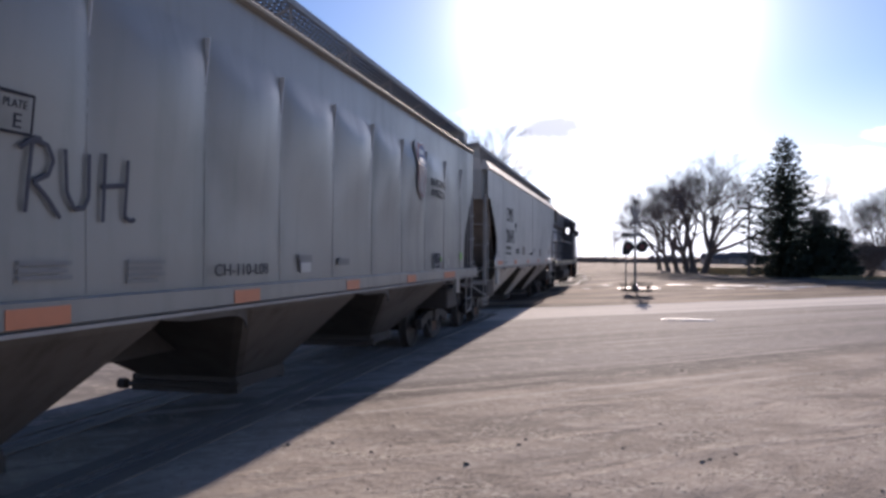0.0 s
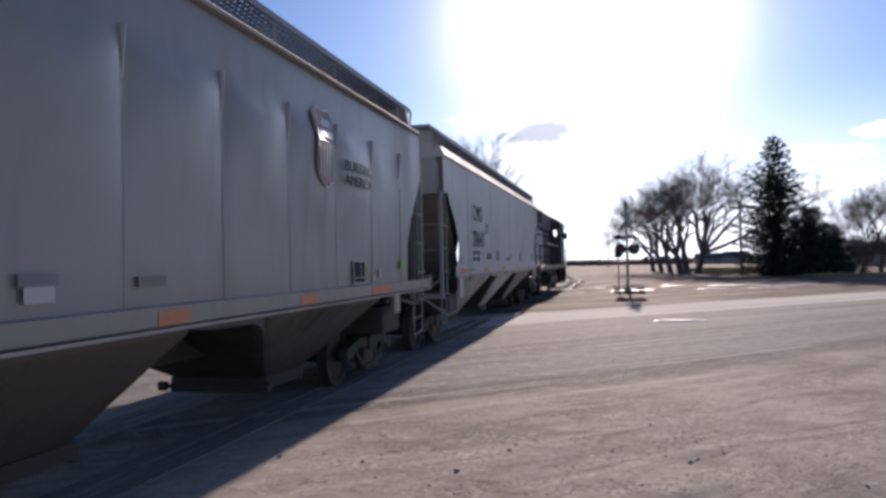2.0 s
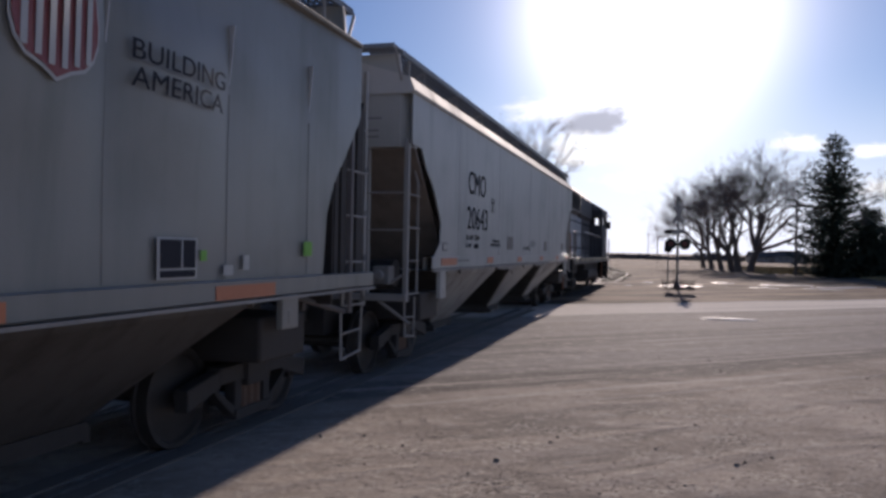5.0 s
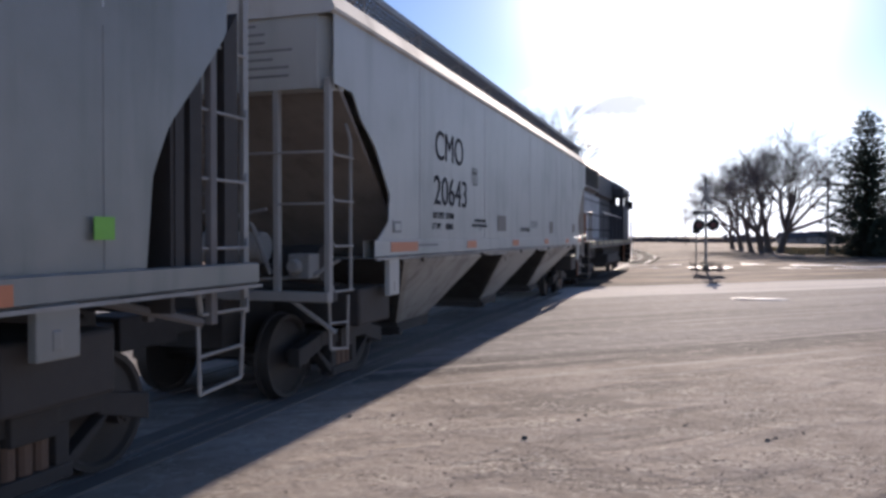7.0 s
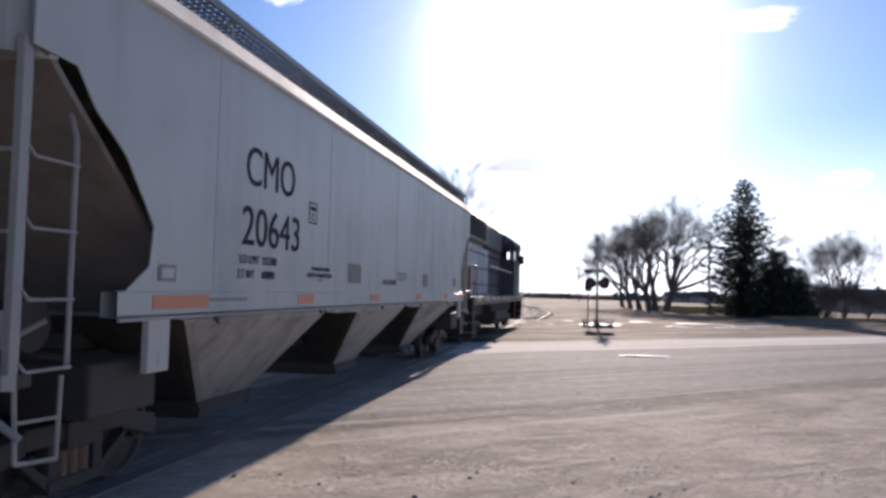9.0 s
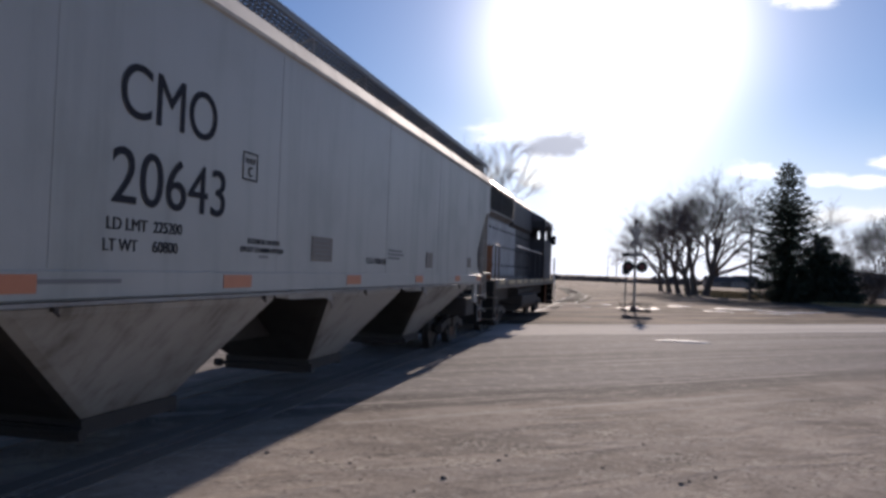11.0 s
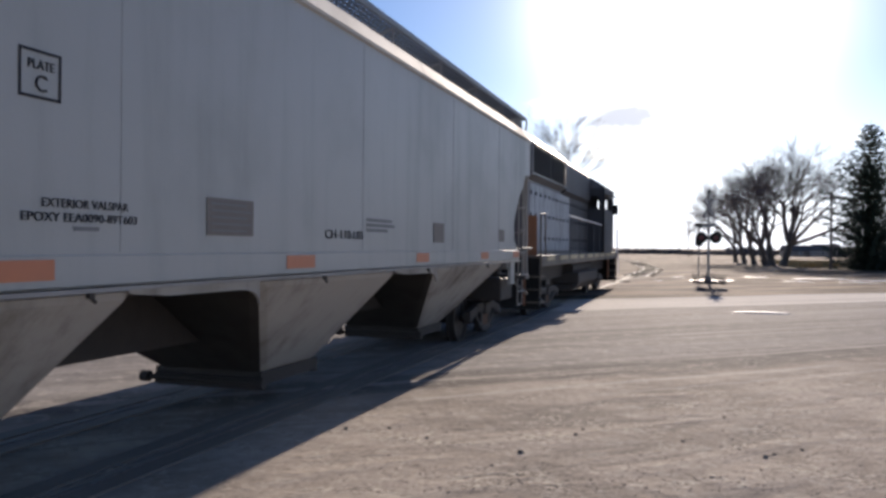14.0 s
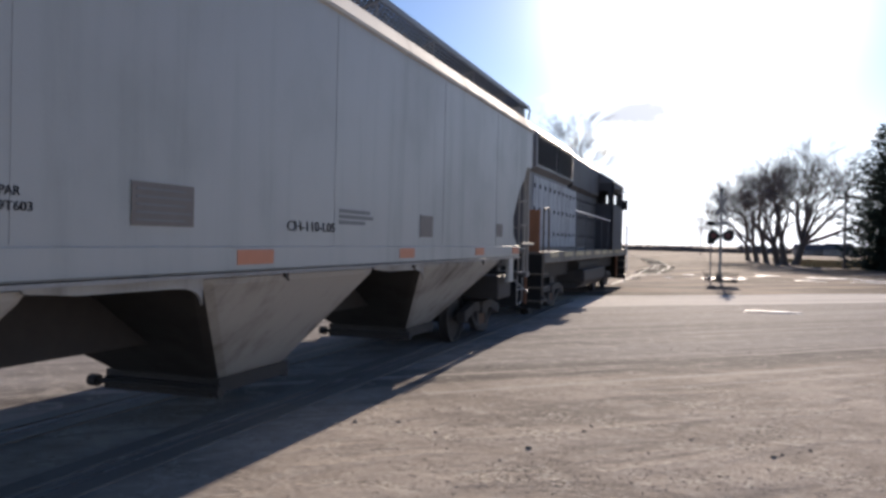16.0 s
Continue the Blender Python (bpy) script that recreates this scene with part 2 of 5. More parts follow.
def ground_material():
    """Worn, gritty paving near the camera, a paler swept strip along the road and rough earth beyond it."""
    def build(n):
        at = n.add("ShaderNodeTexCoord").outputs["Object"]
        along = n.add("ShaderNodeMapping", {"Vector": at, "Rotation": (0, 0, -TURN)}).outputs["Vector"]
        xyz = n.add("ShaderNodeSeparateXYZ", {0: along})
        across = xyz.outputs[1]
        wobble = n.noise(0.12, 3.0, 0.5, at)
        across = n.math("ADD", across, n.math("MULTIPLY", n.math("SUBTRACT", wobble, 0.5), 1.6))
        grit = n.noise(45.0, 6.0, 0.7, at)
        pebble = n.noise(9.0, 5.0, 0.65, at)
        patch = n.noise(0.55, 5.0, 0.6, at)
        tracks = n.noise(1.1, 5.0, 0.6, n.scaled(along, (0.3, 1.0, 1.0)), 1.2)
        pave = n.mix(n.step(patch, 0.3, 0.7), (0.235, 0.20, 0.17), (0.40, 0.345, 0.295))
        pave = n.mix(n.step(tracks, 0.5, 0.66, 0.0, 0.6), pave, (0.45, 0.39, 0.33))
        pave = n.mix(n.step(tracks, 0.46, 0.32, 0.0, 0.6), pave, (0.17, 0.15, 0.133))
        # road: strips along its way
        streak = n.step(n.noise(0.9, 4.0, 0.6, n.scaled(along, (0.04, 1.0, 1.0))), 0.3, 0.7)
        road = n.mix(streak, (0.18, 0.165, 0.155), (0.31, 0.285, 0.265))
        worn = n.mix(streak, (0.42, 0.39, 0.36), (0.66, 0.62, 0.57))
        earth = n.mix(n.step(n.noise(0.35, 6.0, 0.65, n.scaled(along, (0.25, 1.0, 1.0))), 0.35, 0.65), (0.045, 0.034, 0.028), (0.27, 0.205, 0.16))
        near = n.step(across, 24.0, 21.0)
        c = n.mix(n.step(across, 8.6, 10.2), pave, road)
        dark = n.math("MULTIPLY", n.step(across, 8.5, 9.0), n.step(across, 10.1, 9.6))
        c = n.mix(n.math("MULTIPLY", dark, 0.6), c, (0.085, 0.077, 0.074))
        # thin pale lines that tyres left along the road
        lines = n.noise(2.6, 3.0, 0.6, n.scaled(along, (0.025, 1.0, 1.0)))
        c = n.mix(n.math("MULTIPLY", n.step(lines, 0.58, 0.64, 0.0, 0.6), n.step(across, 6.0, 9.0)), c, (0.46, 0.42, 0.38))
        c = n.mix(n.math("MULTIPLY", n.step(lines, 0.42, 0.36, 0.0, 0.5), n.step(across, 5.0, 8.0)), c, (0.13, 0.118, 0.11))
        c = n.mix(n.math("MULTIPLY", n.step(across, 18.0, 18.4), n.step(across, 22.2, 21.6)), c, worn)
        c = n.mix(n.step(across, 22.0, 22.6), c, earth)
        mottle = n.noise(3.4, 8.0, 0.78, at, 0.6)
        c = n.mix(n.math("MULTIPLY", n.step(mottle, 0.52, 0.62, 0.0, 0.5), near), c, (0.50, 0.45, 0.39))
        c = n.mix(n.step(mottle, 0.47, 0.36, 0.0, 0.38), c, (0.15, 0.13, 0.113))
        c = n.mix(n.math("MULTIPLY", n.step(pebble, 0.58, 0.7), 0.5), c, (0.10, 0.086, 0.076))
        c = n.mix(n.math("MULTIPLY", n.math("MULTIPLY", n.step(grit, 0.54, 0.66), 0.4), near), c, (0.52, 0.47, 0.41))
        # crumbled spots with pale speckle
        crumb = n.math("MULTIPLY", n.step(n.noise(1.3, 4.0, 0.6, n.scaled(at, (0.8, 1.3, 1.0)), 0.3), 0.48, 0.66), n.step(across, 9.0, 7.0))
        speck = n.noise(16.0, 5.0, 0.75, at)
        c = n.mix(n.math("MULTIPLY", n.step(speck, 0.50, 0.56, 0.0, 0.75), crumb), c, (0.56, 0.50, 0.42))
        c = n.mix(n.math("MULTIPLY", n.step(speck, 0.47, 0.40, 0.0, 0.7), crumb), c, (0.12, 0.105, 0.092))
        pebble = n.math("ADD", pebble, n.math("MULTIPLY", n.math("MULTIPLY", n.math("SUBTRACT", speck, 0.5), crumb), 1.2))
        bump = n.math("ADD", n.math("MULTIPLY", pebble, 1.0), n.math("ADD", n.math("MULTIPLY", grit, 0.3), n.math("MULTIPLY", tracks, 4.0)))
        gloss = n.math("ADD", 0.78, n.math("MULTIPLY", grit, 0.25))
        return shader(n, c, gloss, 0.0, bump, 0.032, 0.5, 0.02)
    return material("ground_surface", build)


GROUND = ground_material()


# ---- building helpers ----
class Shape:
    """Collects vertices and faces of one mesh."""

    def __init__(self):
        self.v, self.f = [], []

    def faces(self, points, faces):
        k = len(self.v)
        self.v += [tuple(p) for p in points]
        self.f += [tuple(i + k for i in face) for face in faces]
        return self

    def box(self, x0, x1, y0, y1, z0, z1):
        p = [(x, y, z) for z in (z0, z1) for y in (y0, y1) for x in (x0, x1)]
        return self.faces(p, [(0, 2, 3, 1), (4, 5, 7, 6), (0, 1, 5, 4), (2, 6, 7, 3), (0, 4, 6, 2), (1, 3, 7, 5)])

    def hull(self, low, high):
        """A frustum between two rings of as many points."""
        n = len(low)
        return self.faces([*low, *high], [tuple(reversed(range(n))), tuple(range(n, 2 * n))] + [(i, (i + 1) % n, n + (i + 1) % n, n + i) for i in range(n)])

    def slab(self, ring, thick):
        """A flat ring of points given a thickness along the vector thick."""
        t = Vector(thick)
        return self.hull([Vector(p) for p in ring], [Vector(p) + t for p in ring])

    def tube(self, a, b, r0, r1=None, n=6):
        a, b = Vector(a), Vector(b)
        way = (b - a).normalized()
        side = way.orthogonal().normalized()
        up = way.cross(side)
        rings = []
        for c, r in ((a, r0), (b, r0 if r1 is None else r1)):
            rings.append([c + r * (math.cos(2 * math.pi * i / n) * side + math.sin(2 * math.pi * i / n) * up) for i in range(n)])
        return self.hull(*rings)

    def path(self, points, r, n=6):
        for a, b in zip(points, points[1:]):
            self.tube(a, b, r, r, n)
        return self

    def sweep(self, rows, closed=False):
        """A sheet through rows of as many points."""
        k, m = len(self.v), len(rows[0])
        for row in rows:
            self.v += [tuple(p) for p in row]
        for i in range(len(rows) - 1):
            for j in range(m if closed else m - 1):
                a, b = k + i * m + j, k + i * m + (j + 1) % m
                self.f.append((a, b, b + m, a + m))
        return self

    def mesh(self, name, mats, smooth=False, sharp=35):
        me = bpy.data.meshes.new(name)
        me.from_pydata(self.v, [], self.f)
        for m in mats if isinstance(mats, (list, tuple)) else [mats]:
            me.materials.append(m)
        if smooth:
            me.shade_smooth()
            me.set_sharp_from_angle(angle=radians(sharp))
        me.validate()
        return me


def empty(name, label, category, group="", kind=""):
    ob = new(name)
    ob.empty_display_size = 0.2
    return tagged(ob, label, category, group, kind)


def part(name, shape, mat, parent=None, label="", smooth=False, bevel=0.0, at=None, sharp=35):
    ob = new(name, shape if isinstance(shape, bpy.types.Mesh) else shape.mesh(name, mat, smooth, sharp))
    if parent is not None:
        ob.parent = parent
    if at is not None:
        ob.matrix_basis = at
    if bevel:
        mod = ob.modifiers.new("bevel", "BEVEL")
        mod.width, mod.segments, mod.limit_method = bevel, 2, "ANGLE"
    return tagged(ob, label)


def empty_part(name, parent, at):
    ob = new(name)
    ob.empty_display_size = 0.1
    ob.parent = parent
    ob.matrix_basis = at
    return ob


def lettering(words, size, mat, parent, y, z, x=1.606, label="", width=None, name="lettering", bold=0.0, spacing=1.0):
    """Stencilled words on a side that faces +x; (y, z) is the lower left corner. width: fitted to this breadth."""
    cu = bpy.data.curves.new(name, "FONT")
    cu.body, cu.size, cu.extrude, cu.offset, cu.space_character = words, size, 0.002, bold, spacing
    tmp = bpy.data.objects.new(name, cu)
    scene.collection.objects.link(tmp)
    bpy.context.view_layer.update()
    me = bpy.data.meshes.new_from_object(tmp)
    bpy.data.objects.remove(tmp)
    xs = [v.co.x for v in me.vertices]
    ys = [v.co.y for v in me.vertices]
    k = width / (max(xs) - min(xs)) if width else 1.0
    kz = size / (max(ys) - min(ys)) if name == "lettering" else 1.0
    x0, y0 = min(xs), min(ys)
    for v in me.vertices:
        v.co = Vector((v.co.z, (v.co.x - x0) * k, (v.co.y - y0) * kz))
    me.materials.clear()
    me.materials.append(mat)
    # each letter is a piece of its own
    word = tagged(empty_part("word", parent, Matrix.Translation((x, y, z))), label)
    bm = bmesh.new()
    bm.from_mesh(me)
    left = set(bm.verts)
    while left:
        island, todo = [], [min(left, key=lambda v: v.co.y)]
        left.discard(todo[0])
        while todo:
            v = todo.pop()
            island.append(v)
            for e in v.link_edges:
                o = e.other_vert(v)
                if o in left:
                    left.discard(o)
                    todo.append(o)
        index = {v: i for i, v in enumerate(island)}
        shape = Shape()
        shape.v = [tuple(v.co) for v in island]
        shape.f = [tuple(index[v] for v in f.verts) for f in bm.faces if f.verts[0] in index]
        part("letter", shape, mat, word)
    bm.free()
    return word


def smoothstep(x, a, b):
    t = min(1.0, max(0.0, (x - a) / (b - a)))
    return t * t * (3 - 2 * t)


# ---- ground, track and road ----
def land(x, y):
    """Height of the ground: level at the crossing, falling gently away, lower along the track bed."""
    z = -0.004 * (max(0.0, min(y, 400.0) - 25.0))
    z -= 0.55 * smoothstep(y, 50, 64) * smoothstep(y, 150, 110) * math.exp(-(((x + 7) / 6.0) ** 2))
    rough = smoothstep(y - 0.93 * x, 31.5, 36) * smoothstep(y, 400, 120)
    if rough > 0:
        z += rough * 0.10 * (noise.noise((x * 0.25, y * 0.25, 0)) + 0.5 * noise.noise((x * 0.7, y * 0.7, 3)))
    return z


TRACK_X = -5.03


def track_x(y):
    """The middle of the track: straight past the camera, then bending to the left."""
    return TRACK_X - (0.0 if y < 77 else min((y - 77) ** 2 / 520.0, 0.21 * (y - 77)))


def steps(points):
    out = []
    for a, b, n in points:
        out += [a + (b - a) * i / n for i in range(n)]
    return out + [points[-1][1]]


xs = steps([(-2600, -200, 10), (-200, -40, 16), (-40, -8, 32), (-8, -3, 5), (-3, 30, 50), (30, 200, 26), (200, 2600, 10)])
ys = steps([(-600, -30, 8), (-30, 20, 20), (20, 100, 90), (100, 400, 60), (400, 3800, 12)])
ground_shape = Shape().sweep([[(x, y, land(x, y)) for x in xs] for y in ys])
tagged(part("ground", ground_shape, GROUND, smooth=True), "gritty worn paving and bare rough earth with tyre tracks", "ground", kind="structure")


def rail_rows(side, profile, y0, y1):
    ys = steps([(y0, 60, 24), (60, y1, 90)])
    rows = []
    for y in ys:
        rows.append([(track_x(y) + side * 0.7525 + px, y, land(track_x(y), y) + pz + 0.13 * smoothstep(y, 57, 64)) for px, pz in profile])
    return rows


HEAD = [(-0.036, -0.03), (-0.036, 0.002), (-0.028, 0.008), (0.028, 0.008), (0.036, 0.002), (0.036, -0.03)]
track = empty("railway_track", "worn steel railway track set flush in the crossing", "railway track", kind="structure")
for side in (-1, 1):
    part("rail", Shape().sweep(rail_rows(side, HEAD, -25, 260)), RAIL_STEEL, track, "bright worn running rail", smooth=True)
    # timber and rubber filler beside the rail in the crossing
    lip = [(0.10, -0.01), (0.10, 0.012), (0.30, 0.014), (0.30, -0.01)]
    flip = [(-x, z) for x, z in reversed(lip)]
    for strip in (lip, flip):
        rows = [[(TRACK_X + side * 0.7525 + px, y, pz) for px, pz in strip] for y in (-25, 0, 8, 16, 24)]
        part("crossing_filler", Shape().sweep(rows), CROSSING, track)
for k in range(110):
    y = 34 + k * 0.62 * (1 + k * 0.004)
    a = math.atan2(track_x(y + 1) - track_x(y - 1), 2)
    tie = Shape().box(-1.3, 1.3, -0.11, 0.11, -0.10, -0.005) if k == 0 else tie
    if k == 0:
        tie_mesh = tie.mesh("tie", TIE_WOOD)
    part("tie", tie_mesh, None, track, at=Matrix.Translation((track_x(y), y, land(track_x(y), y) + 0.11 * smoothstep(y, 57, 64))) @ Matrix.Rotation(-a, 4, "Z"))


# ---- covered hopper cars ----
HALF, WIDE = 9.0, 1.6


def wheelset(parent, y, r, gauge=0.7525):
    w = Shape()
    for s in (-1, 1):
        prof = [(0.10, -0.055), (r * 0.86, -0.02), (r * 0.9, -0.06), (r, -0.065), (r, 0.06), (r * 0.9, 0.06), (r * 0.84, 0.02), (0.10, 0.06)]
        rows = []
        for i in range(25):
            a = 2 * math.pi * i / 24
            rows.append([(s * (gauge + d), q * math.cos(a), q * math.sin(a)) for q, d in prof])
        w.sweep(rows)
        fl = []
        for i in range(25):
            a = 2 * math.pi * i / 24
            fl.append([(s * (gauge - 0.09), (r + 0.026) * math.cos(a), (r + 0.026) * math.sin(a)), (s * (gauge - 0.058), (r + 0.026) * math.cos(a), (r + 0.026) * math.sin(a)), (s * (gauge - 0.05), r * math.cos(a), r * math.sin(a))])
        w.sweep(fl)
        w.tube((s * (gauge + 0.05), 0, 0), (s * (gauge + 0.26), 0, 0), 0.085, 0.085, 12)
        for i in range(6):
            a = i * math.pi / 3
            w.tube((s * (gauge + 0.26), 0.05 * math.cos(a), 0.05 * math.sin(a)), (s * (gauge + 0.285), 0.05 * math.cos(a), 0.05 * math.sin(a)), 0.014, 0.014, 6)
    w.tube((-gauge, 0, 0), (gauge, 0, 0), 0.075, 0.075, 10)
    return part("wheelset", w, WHEEL_STEEL, parent, "steel wheels on their axle", smooth=True, at=Matrix.Translation((0, y, r)))


ROLLING = []  # wheelsets, their place on the truck and radius


def truck(parent, y, base=1.78, r=0.42, axles=2):
    bolster = Shape().box(-1.1, 1.1, -0.19, 0.19, 0.46, 0.68).tube((0, 0, 0.6), (0, 0, 0.84), 0.2, 0.2, 12)
    ob = part("truck", bolster, TRUCK_STEEL, parent, "cast steel truck with its springs", bevel=0.012, at=Matrix.Translation((0, y, 0)))
    h = base / 2
    for s in (-1, 1):
        x = s * 0.985
        t = Shape()
        # cast side frame: arched top chord, dropped bottom chord, openings between
        for e in (-1, 1):
            t.hull([(x - 0.07, e * (h + 0.22), 0.36), (x + 0.07, e * (h + 0.22), 0.36), (x + 0.07, e * (h + 0.22), 0.56), (x - 0.07, e * (h + 0.22), 0.56)],
                   [(x - 0.07, e * (h - 0.30), 0.50), (x + 0.07, e * (h - 0.30), 0.50), (x + 0.07, e * (h - 0.30), 0.66), (x - 0.07, e * (h - 0.30), 0.66)])
            t.hull([(x - 0.06, e * (h - 0.25), 0.42), (x + 0.06, e * (h - 0.25), 0.42), (x + 0.06, e * (h - 0.12), 0.56), (x - 0.06, e * (h - 0.12), 0.56)],
                   [(x - 0.06, e * 0.30, 0.15), (x + 0.06, e * 0.30, 0.15), (x + 0.06, e * 0.30, 0.27), (x - 0.06, e * 0.30, 0.27)])
            t.box(x - 0.06, x + 0.06, e * 0.27 - 0.06, e * 0.27 + 0.06, 0.20, 0.56)
        t.box(x - 0.075, x + 0.075, -h + 0.27, h - 0.27, 0.52, 0.68)
        t.box(x - 0.08, x + 0.08, -0.34, 0.34, 0.15, 0.25)
        part("side_frame", t, TRUCK_STEEL, ob, bevel=0.012)
        for i in range(-1, 2):
            part("spring", Shape().tube((x, i * 0.13, 0.24), (x, i * 0.13, 0.53), 0.058, 0.058, 10), RAIL_RUST, ob, smooth=True)
    for e in (-1, 1):
        beam = Shape().box(-0.86, 0.86, *sorted((e * (h - r - 0.04), e * (h - r - 0.14))), 0.28, 0.42)
        beam.hull([(-0.86, e * (h - r - 0.10), 0.30), (0.86, e * (h - r - 0.10), 0.30), (0.86, e * (h - r - 0.10), 0.40), (-0.86, e * (h - r - 0.10), 0.40)],
                  [(-0.12, e * (h - r - 0.34), 0.30), (0.12, e * (h - r - 0.34), 0.30), (0.12, e * (h - r - 0.34), 0.40), (-0.12, e * (h - r - 0.34), 0.40)])
        for q in (-0.75, 0.75):
            beam.hull([(q - 0.05, e * (h - r - 0.06), 0.2), (q + 0.05, e * (h - r - 0.06), 0.2), (q + 0.05, e * (h - r + 0.06), 0.24), (q - 0.05, e * (h - r + 0.06), 0.24)],
                      [(q - 0.05, e * (h - r - 0.06), 0.56), (q + 0.05, e * (h - r - 0.06), 0.56), (q + 0.05, e * (h - r + 0.02), 0.52), (q - 0.05, e * (h - r + 0.02), 0.52)])
        part("brake_beam", beam, TRUCK_STEEL, ob)
    for i in range(axles):
        yy = -base / 2 + base * i / (axles - 1)
        ROLLING.append((wheelset(ob, yy, r), yy, r))
    return ob


def side_outline(notched, z0, z1):
    """Outline (y, z) of a side sheet whose ends are cut back above the trucks."""
    if not notched:
        half = [(HALF + 0.06, z1), (HALF + 0.06, 3.28), (HALF - 0.24, 2.92), (HALF - 0.40, 2.74), (HALF - 0.62, 2.49), (HALF - 0.78, 2.15), (HALF - 0.83, 1.67), (HALF - 0.85, z0)]
        return half + [(-y, z) for y, z in reversed(half)]
    half = [(HALF - 0.07, z1), (HALF - 0.07, 3.24), (HALF - 0.5, 3.22), (HALF - 0.72, 2.97), (HALF - 1.10, 2.72), (HALF - 1.52, 2.22), (HALF - 1.48, 1.9), (HALF - 1.15, z0)]
    return half + [(-y, z) for y, z in reversed(half)]


def hopper_bay(parent, y0, y1, top, low, g0, g1, paint):
    """One discharge hopper: its funnel and the gate below it."""
    f = Shape()
    w = WIDE - 0.03
    ring_top = [(-w, y0, top), (w, y0, top), (w, y1, top), (-w, y1, top)]
    ring_low = [(-0.62, g0, low), (0.62, g0, low), (0.62, g1, low), (-0.62, g1, low)]
    f.hull(ring_low, ring_top)
    me = f.mesh("hopper", [paint, SHADED_END])
    # slopes facing along the track get their shade as a darker material
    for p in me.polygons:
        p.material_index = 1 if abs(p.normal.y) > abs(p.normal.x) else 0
    bay = part("hopper", me, None, parent, "funnel-shaped discharge hopper with dirt streaks and shade painted on its ends", bevel=0.09)
    g = Shape()
    g.box(-0.66, 0.66, g0 - 0.06, g1 + 0.06, low - 0.10, low + 0.04)
    g.box(-0.62, 0.62, g0 - 0.13, g0 - 0.05, low - 0.14, low - 0.02)
    g.box(-0.62, 0.62, g1 + 0.05, g1 + 0.13, low - 0.14, low - 0.02)
    g.tube((-0.72, g0 - 0.16, low - 0.06), (0.72, g0 - 0.16, low - 0.06), 0.028, 0.028, 8)
    for s in (-1, 1):
        g.tube((s * 0.66, g0 - 0.16, low - 0.06), (s * 0.76, g0 - 0.16, low - 0.06), 0.06, 0.06, 8)
    part("gate", g, TRUCK_STEEL, bay, "steel slide gate with operating shaft")


